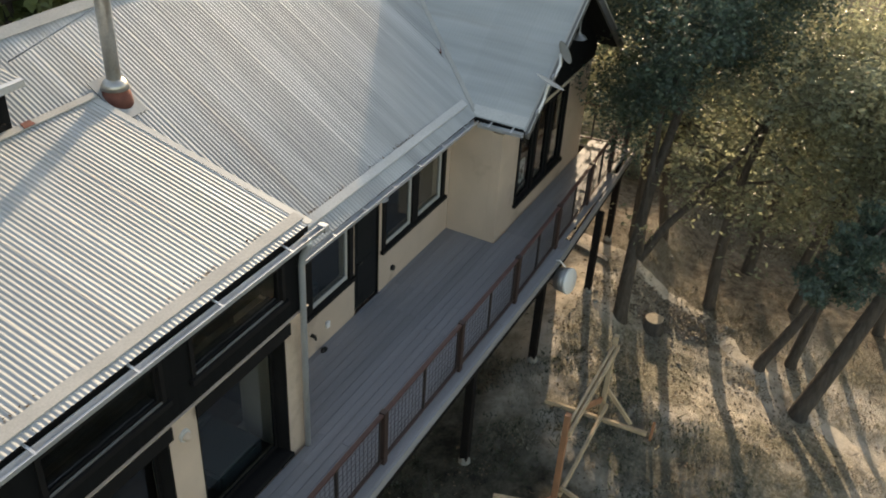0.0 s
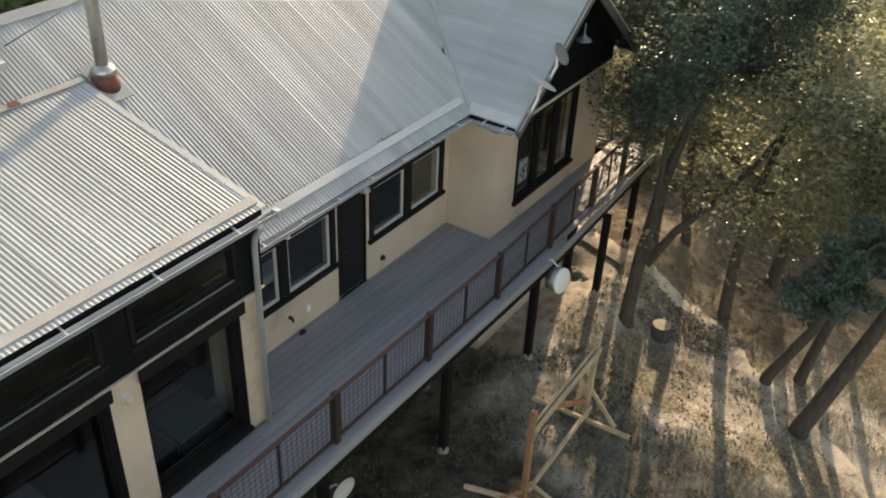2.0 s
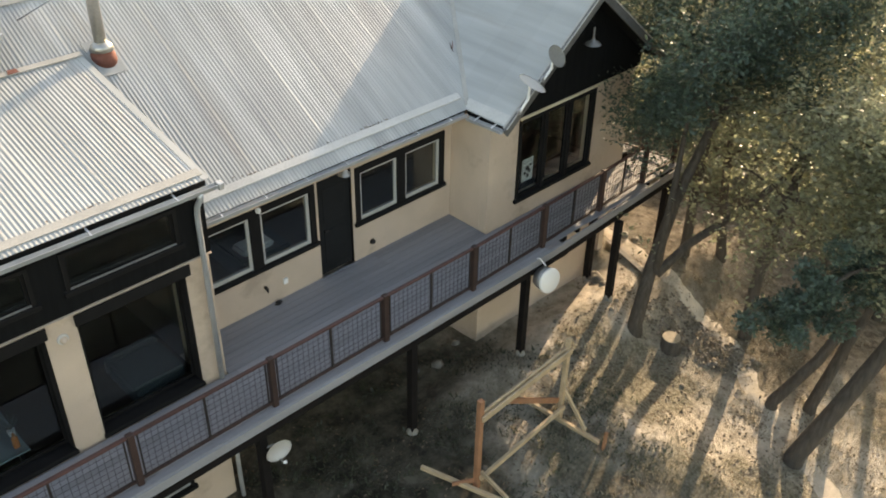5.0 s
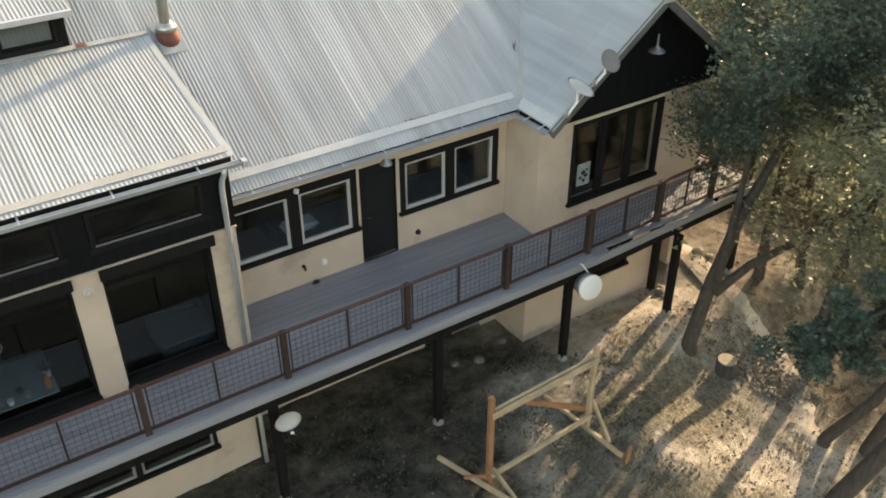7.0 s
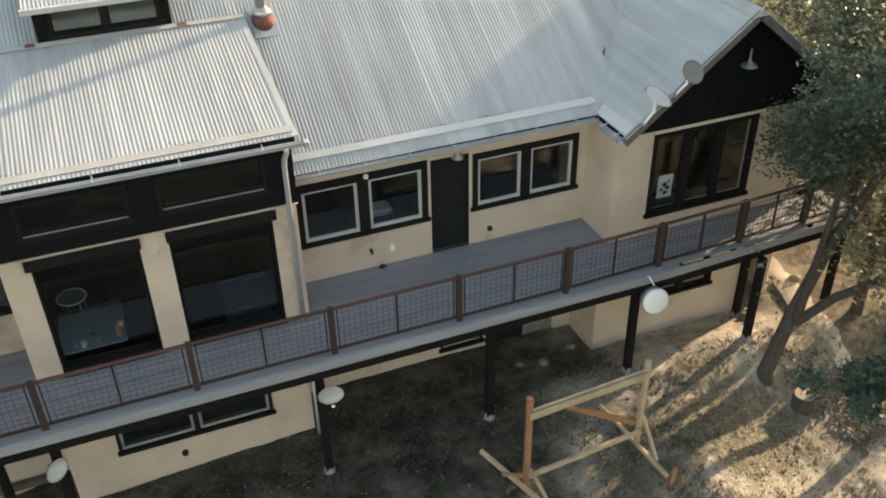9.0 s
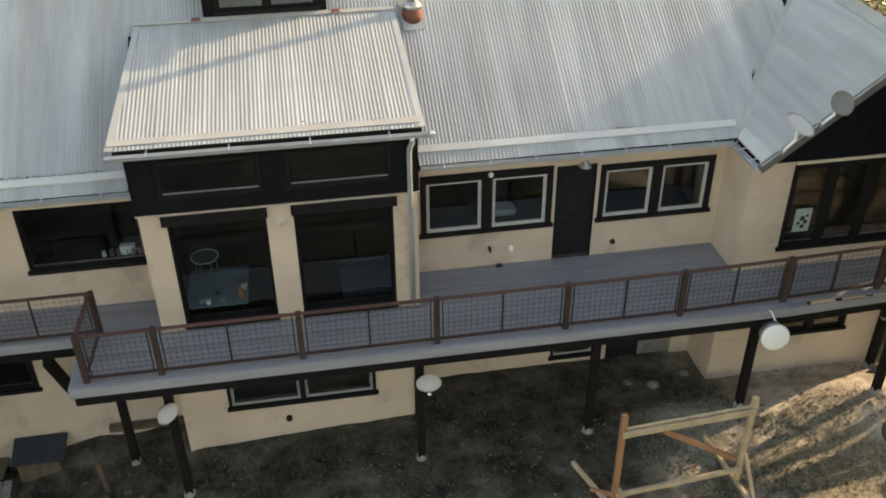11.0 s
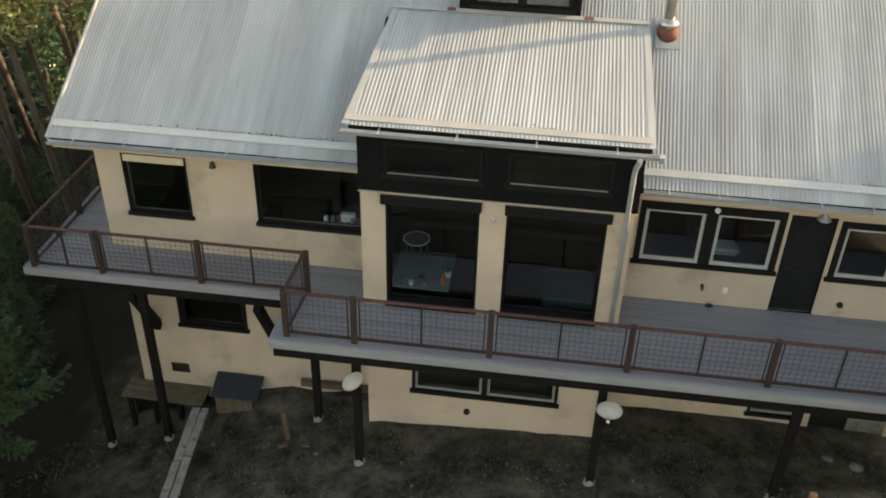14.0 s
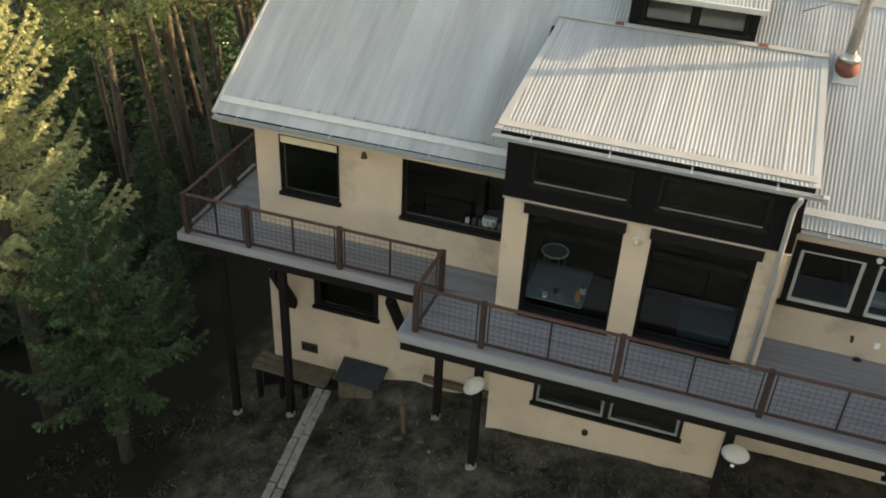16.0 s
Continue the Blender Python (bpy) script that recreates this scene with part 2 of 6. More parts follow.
def ground_material():
    """Dry earth with grass, dark leaf litter and pale bare soil, in patches of their own."""
    m = bpy.data.materials.new("dry_ground")
    m.use_nodes = True
    t = m.node_tree
    N, K = t.nodes.new, t.links.new
    bsdf = t.nodes["Principled BSDF"]
    bsdf.inputs["Roughness"].default_value = 1.0
    bsdf.inputs["Specular IOR Level"].default_value = 0.15
    co = N("ShaderNodeTexCoord")

    def nz(scale, detail=8, rough=0.6):
        n = N("ShaderNodeTexNoise")
        n.inputs["Scale"].default_value = scale
        n.inputs["Detail"].default_value = detail
        n.inputs["Roughness"].default_value = rough
        K(co.outputs["Object"], n.inputs["Vector"])
        return n.outputs["Fac"]

    def step(src, a, b):
        r = N("ShaderNodeMapRange")
        r.inputs["From Min"].default_value = a
        r.inputs["From Max"].default_value = b
        K(src, r.inputs["Value"])
        return r.outputs[0]

    def mix(f, a, b):
        x = N("ShaderNodeMix")
        x.data_type = "RGBA"
        K(f, x.inputs[0])
        for s, v in ((6, a), (7, b)):
            if isinstance(v, tuple):
                x.inputs[s].default_value = (*v, 1)
            else:
                K(v, x.inputs[s])
        return x.outputs[2]

    soil = mix(step(nz(3.0), 0.35, 0.65), (0.38, 0.335, 0.27), (0.65, 0.58, 0.49))
    grass = mix(step(nz(14.0), 0.4, 0.62), (0.15, 0.138, 0.10), (0.31, 0.28, 0.215))
    both = mix(step(nz(0.45), 0.45, 0.58), soil, grass)
    litter = mix(step(nz(9.0, 10, 0.75), 0.58, 0.68), both, (0.130, 0.106, 0.082))
    # western yard's shade put into a dark mottle; bare pale earth over the eastern slope
    shaded_yard = mix(step(nz(1.5, 10, 0.75), 0.40, 0.64), (0.036, 0.032, 0.024), (0.165, 0.150, 0.114))
    shaded_yard = mix(step(nz(2.7, 8, 0.7), 0.56, 0.70), shaded_yard, (0.060, 0.070, 0.040))
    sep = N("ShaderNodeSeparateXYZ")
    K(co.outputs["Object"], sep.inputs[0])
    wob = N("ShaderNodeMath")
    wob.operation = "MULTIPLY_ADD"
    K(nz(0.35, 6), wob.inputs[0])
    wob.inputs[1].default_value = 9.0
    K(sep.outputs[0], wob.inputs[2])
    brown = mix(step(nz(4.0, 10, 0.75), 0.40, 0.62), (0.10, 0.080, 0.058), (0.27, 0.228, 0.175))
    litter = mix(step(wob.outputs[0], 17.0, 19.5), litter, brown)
    litter = mix(step(wob.outputs[0], 10.4, 13.4), shaded_yard, litter)
    # far west: the forest floor's shade put in as near-black colour
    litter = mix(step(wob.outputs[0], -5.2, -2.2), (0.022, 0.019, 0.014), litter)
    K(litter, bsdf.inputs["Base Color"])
    add = N("ShaderNodeMath")
    add.operation = "ADD"
    K(nz(5.0), add.inputs[0])
    K(nz(40.0), add.inputs[1])
    bp = N("ShaderNodeBump")
    bp.inputs["Strength"].default_value = 0.8
    bp.inputs["Distance"].default_value = 0.08
    K(add.outputs[0], bp.inputs["Height"])
    K(bp.outputs[0], bsdf.inputs["Normal"])
    return m


M_GROUND = ground_material()


# ---- mesh helpers ----
class Shape:
    """A bmesh with boxes, beams, tubes and discs added to it."""

    def __init__(self):
        self.bm = bmesh.new()

    def faces(self, pts, quads):
        vs = [self.bm.verts.new(p) for p in pts]
        for q in quads:
            self.bm.faces.new([vs[i] for i in q])
        return self

    def box(self, x0, y0, z0, x1, y1, z1):
        p = [(x, y, z) for z in (z0, z1) for y in (y0, y1) for x in (x0, x1)]
        return self.faces(p, [(0, 2, 3, 1), (4, 5, 7, 6), (0, 1, 5, 4), (2, 6, 7, 3), (0, 4, 6, 2), (1, 3, 7, 5)])

    def beam(self, a, b, w, h, up=(0, 0, 1)):
        a, b = Vector(a), Vector(b)
        d = (b - a).normalized()
        u = Vector(up)
        if abs(d.dot(u)) > 0.97:
            u = Vector((0, 1, 0))
        s = d.cross(u).normalized()
        u = s.cross(d)
        p = [q + s * i * w / 2 + u * j * h / 2 for q in (a, b) for j in (-1, 1) for i in (-1, 1)]
        return self.faces(p, [(0, 2, 3, 1), (4, 5, 7, 6), (0, 1, 5, 4), (2, 6, 7, 3), (0, 4, 6, 2), (1, 3, 7, 5)])

    def tube(self, pts, radii, seg=10, cap=True):
        pts = [Vector(p) for p in pts]
        rings = []
        for i, p in enumerate(pts):
            d = (pts[min(i + 1, len(pts) - 1)] - pts[max(i - 1, 0)]).normalized()
            u = Vector((1, 0, 0)) if abs(d.x) < 0.8 else Vector((0, 1, 0))
            s = d.cross(u).normalized()
            u = s.cross(d)
            rings.append([self.bm.verts.new(p + (s * math.cos(k * math.tau / seg) + u * math.sin(k * math.tau / seg)) * radii[i])
                          for k in range(seg)])
        for a, b in zip(rings, rings[1:]):
            for k in range(seg):
                self.bm.faces.new((a[k], a[(k + 1) % seg], b[(k + 1) % seg], b[k]))
        if cap:
            self.bm.faces.new(rings[0][::-1])
            self.bm.faces.new(rings[-1])
        return self

    def prism(self, outline, thick):
        """A flat outline, in order, thickened along the vector thick."""
        n, t = len(outline), Vector(thick)
        p = [Vector(q) for q in outline] + [Vector(q) + t for q in outline]
        return self.faces(p, [tuple(range(n))[::-1], tuple(range(n, 2 * n))] + [(i, (i + 1) % n, n + (i + 1) % n, n + i) for i in range(n)])

    def bevel(self, w, seg=1):
        bmesh.ops.recalc_face_normals(self.bm, faces=self.bm.faces)
        bmesh.ops.bevel(self.bm, geom=self.bm.edges[:], offset=w, segments=seg, affect="EDGES", clamp_overlap=True)
        return self

    def mesh(self, name, mat, smooth=False):
        bmesh.ops.recalc_face_normals(self.bm, faces=self.bm.faces)
        me = bpy.data.meshes.new(name)
        self.bm.to_mesh(me)
        self.bm.free()
        me.materials.append(mat)
        if smooth:
            me.polygons.foreach_set("use_smooth", [True] * len(me.polygons))
        return me


def part(name, shape, mat, parent=None, label="", smooth=False):
    me = shape.mesh(name, mat, smooth) if isinstance(shape, Shape) else shape
    ob = new(name, me)
    if parent:
        ob.parent = parent
    if label:
        ob["label"] = label
    return ob


def thing(name, label, category, group="", kind="", at=(0, 0, 0)):
    ob = new(name)
    ob.location = at
    ob.empty_display_size = 0.2
    return tagged(ob, label, category, group, kind)


def smooth_mesh(me):
    me.polygons.foreach_set("use_smooth", [True] * len(me.polygons))
    return me


def wall_mesh(xs0, xs1, z0, z1, y0, y1, holes, mat, name="wall"):
    """An upright wall along x with openings (x0, z0, x1, z1) cut through it."""
    xs = sorted({xs0, xs1, *[v for h in holes for v in (h[0], h[2]) if xs0 < v < xs1]})
    zs = sorted({z0, z1, *[v for h in holes for v in (h[1], h[3]) if z0 < v < z1]})

    def solid(i, j):
        if not (0 <= i < len(xs) - 1 and 0 <= j < len(zs) - 1):
            return False
        cx, cz = (xs[i] + xs[i + 1]) / 2, (zs[j] + zs[j + 1]) / 2
        return not any(h[0] < cx < h[2] and h[1] < cz < h[3] for h in holes)

    s = Shape()
    for i in range(len(xs) - 1):
        for j in range(len(zs) - 1):
            if not solid(i, j):
                continue
            a, b, c, d = xs[i], xs[i + 1], zs[j], zs[j + 1]
            s.faces([(a, y0, c), (b, y0, c), (b, y0, d), (a, y0, d)], [(0, 1, 2, 3)])
            s.faces([(a, y1, c), (b, y1, c), (b, y1, d), (a, y1, d)], [(3, 2, 1, 0)])
            for di, dj, e in ((-1, 0, [(a, c), (a, d)]), (1, 0, [(b, d), (b, c)]), (0, -1, [(b, c), (a, c)]), (0, 1, [(a, d), (b, d)])):
                if not solid(i + di, j + dj):
                    (p, q), (r, t) = e
                    s.faces([(p, y0, q), (r, y0, t), (r, y1, t), (p, y1, q)], [(0, 1, 2, 3)])
    bmesh.ops.remove_doubles(s.bm, verts=s.bm.verts, dist=0.0005)
    return s.mesh(name, mat)


def ease(a, b, v):
    t = min(1.0, max(0.0, (v - a) / (b - a)))
    return t * t * (3 - 2 * t)


def ground_z(x, y):
    """Level yard, falling to the west, with a bank to the south-east and a slope beyond."""
    z = -2.96 + 0.035 * min(max(x + 2.2, 0), 11.2)
    if x < -2.2:
        z += 0.30 * (max(x, -34) + 2.2)
    z -= 0.25 * ease(-2.0, -1.2, y) * ease(4, 8, x) * (1 - ease(12, 13, x))
    k = ease(8.4, 11.2, x)
    z -= k * 0.75 * (1 - ease(-4.1, -2.5, y))
    if y < -4:
        z += (0.10 * k + 0.16 * (1 - k)) * (max(y, -40) + 4)
    if x > 15:
        z -= 0.17 * min(x - 15, 40)
    z += 0.34 * ease(-0.85, -0.35, y) * ease(-9.5, -7.5, x) * (1 - ease(-4.6, -3.4, x))
    z += 0.07 * noise.noise((x * 0.35, y * 0.35, 0)) + 0.03 * noise.noise((x * 1.6, y * 1.6, 3)) + 0.022 * noise.noise((x * 4.3, y * 4.3, 7))
    return z


# ---- ground ----
def build_ground():
    def axis(lo, hi, fine_lo, fine_hi, fine, coarse):
        out, v = [], lo
        while v < hi:
            out.append(v)
            v += fine if fine_lo <= v < fine_hi else coarse
        return out + [hi]

    xs = [-900, -300, -120] + axis(-60, 80, -12, 20, 0.15, 2.0) + [150, 300, 900]
    ys = [-900, -300, -120] + axis(-50, 70, -11, 1, 0.15, 2.0) + [150, 300, 900]
    verts = [(x, y, ground_z(x, y)) for y in ys for x in xs]
    n = len(xs)
    faces = [(j * n + i, j * n + i + 1, (j + 1) * n + i + 1, (j + 1) * n + i) for j in range(len(ys) - 1) for i in range(n - 1)]
    me = bpy.data.meshes.new("ground")
    me.from_pydata(verts, [], faces)
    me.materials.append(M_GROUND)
    smooth_mesh(me)
    return tagged(new("ground", me), "dry sloping ground of earth, straw grass and leaf litter", "ground", kind="structure")


build_ground()

# ---- house ----
ROOF_PITCH = 0.60          # main roof, rise over run
EAVE_Y, EAVE_Z = -0.52, 2.65
RIDGE_Y = 3.75
BAY_EAVE_Y, BAY_EAVE_Z, BAY_PITCH = -1.10, 3.69, 0.233
WING_X0, WING_X1, APEX_X, APEX_Z, WING_PITCH = 8.36, 13.40, 10.92, 4.66, 0.79


def main_z(y):
    return EAVE_Z + ROOF_PITCH * (y - EAVE_Y)


def bay_z(y):
    return BAY_EAVE_Z + BAY_PITCH * (y - BAY_EAVE_Y)


house = thing("house", "two-storey beige stucco house with corrugated steel roofs and dark trim", "house")

main_holes = [(2.55, 0.87, 4.91, 1.99), (5.08, 0.0, 5.88, 2.10), (6.05, 0.86, 8.16, 1.94), (-7.30, 0.89, -6.06, 2.18),
              (-4.70, 0.91, -2.52, 2.34), (-2.44, -0.28, 2.24, 2.72)]
part("wall", wall_mesh(-7.85, 8.48, -0.30, 2.72, 0.0, 0.2, main_holes, M_STUCCO), None, house, "beige stucco wall")
low_holes = [(-6.62, -1.82, -5.26, -1.10), (5.25, -2.58, 6.15, -2.10), (6.45, -2.95, 7.95, -2.00)]
part("lower_wall", wall_mesh(-7.75, 8.4, -4.9, -0.305, 0.0, 0.2, low_holes, M_STUCCO), None, house, "beige stucco basement wall")
part("end_wall", Shape().box(-7.85, 0.203, -4.9, -7.65, 7.6, 2.7), M_STUCCO, house)
part("gable_end_wall", Shape().prism([(-7.85, 0.1, 2.70), (-7.85, 7.4, 2.70), (-7.85, RIDGE_Y, main_z(RIDGE_Y) - 0.10)], (0.2, 0, 0)), M_SIDING, house)
part("back_wall", Shape().box(-7.85, 7.603, -4.9, 13.1, 7.8, 2.7), M_STUCCO, house)

BAY_X0, BAY_X1, BAY_Y = -2.46, 2.26, -1.02
BAY_T = 0.34            # thickness of the bay's front wall
bay_holes = [(-2.02, 0.05, -0.36, 2.35), (0.10, 0.05, 1.83, 2.35)]
part("bay_wall", wall_mesh(BAY_X0, BAY_X1, -0.30, 2.45, BAY_Y, BAY_Y + BAY_T, bay_holes, M_STUCCO), None, house, "beige stucco bay wall")
part("lower_bay_wall", wall_mesh(-2.42, 2.10, -3.6, -0.305, BAY_Y, BAY_Y + 0.22, [(-1.48, -2.02, 1.29, -1.30)], M_STUCCO), None, house)
for bx in (-2.42, 1.90):
    part("lower_bay_side", Shape().box(bx, BAY_Y + 0.222, -3.6, bx + 0.2, -0.003, -0.305), M_STUCCO, house)
clere = [(-1.98, 2.81, -0.40, 3.37), (0.12, 2.81, 1.77, 3.37)]
part("bay_siding", wall_mesh(BAY_X0 - 0.03, BAY_X1 + 0.03, 2.453, 3.63, BAY_Y - 0.03, BAY_Y + 0.2, clere, M_SIDING), None, house,
     "dark stained siding band with clerestory windows")
for bx in (BAY_X0, BAY_X1 - 0.2):
    part("bay_side", Shape().box(bx, BAY_Y + BAY_T + 0.002, -0.3, bx + 0.2, -0.003, 2.45), M_STUCCO, house)
    part("bay_cheek", Shape().prism([(bx, BAY_Y + 0.22, 2.505), (bx, EAVE_Y + 0.05, 2.505), (bx, 2.30, main_z(2.30) - 0.05),
                                     (bx, 2.30, bay_z(2.30) - 0.08), (bx, BAY_Y + 0.22, bay_z(BAY_Y + 0.22) - 0.08)], (0.2, 0, 0)), M_SIDING, house,
         "dark siding cheek")

wing_holes = [(9.38, 0.46, 11.70, 2.22)]
part("wing_wall", wall_mesh(8.48, 13.10, -0.30, 2.36, -1.05, -0.85, wing_holes, M_STUCCO), None, house, "beige stucco wing wall")
part("wing_side_wall", Shape().box(8.48, -0.847, -0.3, 8.68, -0.003, 2.66), M_STUCCO, house)
part("wing_end_wall", Shape().box(12.9, -0.847, -4.2, 13.1, 7.6, 2.66), M_STUCCO, house)
part("lower_wing_wall", wall_mesh(8.36, 12.10, -4.0, -0.305, -1.05, -0.85, [(9.72, -1.74, 11.20, -1.15)], M_STUCCO), None, house)
part("lower_wing_side", Shape().box(8.36, -0.847, -4.0, 8.56, 0.0, -0.305), M_STUCCO, house)
part("lower_wing_end", Shape().box(11.90, -0.847, -4.0, 12.10, 5.0, -0.305), M_STUCCO, house)
part("gable_siding", Shape().prism([(8.55, -1.08, 2.364), (13.25, -1.08, 2.364), (13.25, -1.08, APEX_Z - WING_PITCH * (13.25 - APEX_X) - 0.10),
                                    (APEX_X, -1.08, APEX_Z - 0.10), (8.55, -1.08, APEX_Z - WING_PITCH * (APEX_X - 8.55) - 0.10)], (0, 0.2, 0)),
     M_SIDING, house, "dark board siding of the gable")
part("gable_trim", Shape().box(9.30, -1.10, 2.30, 13.1, -1.083, 2.362), M_BLIND, house, "pale trim strip")

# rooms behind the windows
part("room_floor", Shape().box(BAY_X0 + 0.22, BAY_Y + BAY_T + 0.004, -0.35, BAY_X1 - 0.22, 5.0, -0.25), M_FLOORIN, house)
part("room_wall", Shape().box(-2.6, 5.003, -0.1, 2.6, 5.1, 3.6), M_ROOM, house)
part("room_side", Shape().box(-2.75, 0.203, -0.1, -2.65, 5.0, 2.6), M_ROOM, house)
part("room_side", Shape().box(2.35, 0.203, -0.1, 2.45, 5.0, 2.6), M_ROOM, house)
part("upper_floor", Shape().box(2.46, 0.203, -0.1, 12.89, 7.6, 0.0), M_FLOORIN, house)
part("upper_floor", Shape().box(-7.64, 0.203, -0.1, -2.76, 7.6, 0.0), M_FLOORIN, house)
# dark linings added inside so that the windows look dark
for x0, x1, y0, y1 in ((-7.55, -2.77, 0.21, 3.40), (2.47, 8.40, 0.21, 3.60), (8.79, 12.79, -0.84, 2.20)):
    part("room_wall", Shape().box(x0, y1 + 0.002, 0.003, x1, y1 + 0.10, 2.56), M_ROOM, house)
    part("ceiling_lining", Shape().box(x0, y0, 2.44, x1, y1, 2.50), M_ROOM, house)
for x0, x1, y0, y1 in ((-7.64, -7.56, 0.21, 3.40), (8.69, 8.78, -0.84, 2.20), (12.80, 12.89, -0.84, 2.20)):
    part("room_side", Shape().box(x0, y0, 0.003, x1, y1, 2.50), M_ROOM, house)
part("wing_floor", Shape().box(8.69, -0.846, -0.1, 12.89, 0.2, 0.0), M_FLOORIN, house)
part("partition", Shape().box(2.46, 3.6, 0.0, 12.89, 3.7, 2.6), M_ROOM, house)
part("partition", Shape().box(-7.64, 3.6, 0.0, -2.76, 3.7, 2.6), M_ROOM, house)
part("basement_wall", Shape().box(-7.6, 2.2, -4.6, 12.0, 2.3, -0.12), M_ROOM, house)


def corrugated(origin, along, up, normal, width, length, clip=None, pitch=0.0678, depth=0.009, lift=0.0):
    """A corrugated sheet: ribs run along `up`, waves go across `along`. clip(u) gives its lower and upper end at u."""
    o, a, u, n = Vector(origin), Vector(along).normalized(), Vector(up).normalized(), Vector(normal).normalized()
    steps = max(2, round(width / pitch * 6))
    vs, fs = [], []
    for i in range(steps + 1):
        x = width * i / steps
        w = math.cos(x / pitch * math.tau) * depth / 2 + lift
        lo, hi = clip(x) if clip else (0, length)
        vs += [o + a * x + u * lo + n * w, o + a * x + u * hi + n * w]
        if i:
            k = 2 * i
            fs.append((k - 2, k, k + 1, k - 1))
    me = bpy.data.meshes.new("roof_sheet")
    me.from_pydata(vs, [], fs)
    me.materials.append(M_ROOF)
    smooth_mesh(me)
    return me


def roof_run(parent, origin, along, up, width, length, clip=None, sheet=0.76, flat=None, rib=0.0085):
    """A slope laid with sheets side by side; a board deck lies under them."""
    a, u = Vector(along).normalized(), Vector(up).normalized()
    n = a.cross(u)
    if n.z < 0:
        n = -n
    x, k = 0.0, 0
    while x < width - 0.01:
        w = min(sheet, width - x)
        f = (lambda s, x=x: clip(x + s)) if clip else None
        ob = part("roof_sheet", corrugated(Vector(origin) + a * x, a, u, n, w + 0.02, length, f, depth=0.0045 if flat and x < flat else rib, lift=0.012 + 0.0015 * (k % 2)), None, parent)
        x += w
        k += 1


# main roof, front slope: from the verge to the bay, and from the bay to the wing
run = math.hypot(1, ROOF_PITCH)
up_main = Vector((0, 1, ROOF_PITCH)).normalized()
len_main = (RIDGE_Y - EAVE_Y) * run
main_roof = part("main_roof", Shape().prism([(-8.35, EAVE_Y + 0.036, EAVE_Z - 0.03), (-8.35, RIDGE_Y, main_z(RIDGE_Y) - 0.05), (10.9, RIDGE_Y, main_z(RIDGE_Y) - 0.05),
                                             (10.9, 2.75, main_z(2.75) - 0.05), (8.34, EAVE_Y + 0.03, EAVE_Z - 0.03)], (0, 0, -0.08)), M_TRIM, house,
                 "pale corrugated steel main roof")
main_roof["label"] = "pale weathered corrugated steel main roof"


def clip_main(s):
    x = -8.38 + s
    lo = 0.0
    if BAY_X0 - 0.15 < x < BAY_X1 + 0.12:
        lo = (2.30 - EAVE_Y) * run
    hi = len_main
    if x > 8.36:
        valley_y = (x - 8.77) / 0.76 + 0.04
        lo = min(hi, max(0, (valley_y - EAVE_Y) * run))
    return lo, hi


roof_run(main_roof, (-8.38, EAVE_Y, EAVE_Z), (1, 0, 0), up_main, 18.6, len_main, clip_main, flat=5.6)
back = part("back_roof", Shape().prism([(-8.35, RIDGE_Y, main_z(RIDGE_Y) - 0.02), (13.4, RIDGE_Y, main_z(RIDGE_Y) - 0.02), (13.4, 8.2, 2.55), (-8.35, 8.2, 2.55)], (0, 0, -0.08)),
            M_ROOF, house, "corrugated steel rear roof slope")
part("ridge_cap", Shape().prism([(-8.4, RIDGE_Y - 0.16, main_z(RIDGE_Y) - 0.05), (-8.4, RIDGE_Y, main_z(RIDGE_Y) + 0.05), (-8.4, RIDGE_Y + 0.16, main_z(RIDGE_Y) - 0.05)], (19.2, 0, 0)),
     M_FLASH, main_roof, "folded metal ridge cap")
# pale band lying across the sheets just above the eave
for x0, x1 in ((-8.38, BAY_X0 - 0.12), (BAY_X1 + 0.10, 8.40)):
    s = Shape()
    y0, y1 = -0.32, -0.20
    s.prism([(x0, y0, main_z(y0) + 0.03), (x0, y1, main_z(y1) + 0.03), (x0, y1, main_z(y1) + 0.05), (x0, y0, main_z(y0) + 0.05)], (x1 - x0, 0, 0))
    part("eave_flashing", s, M_BAND, main_roof, "pale flat flashing band")
# verge board at the far end
part("verge", Shape().beam((-8.40, EAVE_Y, EAVE_Z - 0.03), (-8.40, RIDGE_Y, main_z(RIDGE_Y) - 0.03), 0.04, 0.16), M_ROOF, main_roof)

# bay roof
bay_roof = part("bay_roof", Shape().prism([(-2.62, BAY_EAVE_Y + 0.04, BAY_EAVE_Z - 0.03), (2.36, BAY_EAVE_Y + 0.04, BAY_EAVE_Z - 0.03), (2.30, 2.42, bay_z(2.42) - 0.04),
                                           (-2.40, 2.42, bay_z(2.42) - 0.04)], (0, 0, -0.09)), M_TRIM, house, "pale corrugated steel roof over the bay")
up_bay = Vector((0, 1, BAY_PITCH)).normalized()
BAY_LEN = 3.55 * math.hypot(1, BAY_PITCH)


def clip_bay(u):
    return 0.0, BAY_LEN * min(1.0, max(0.02, u / 0.26), max(0.02, (5.09 - u) / 0.07))


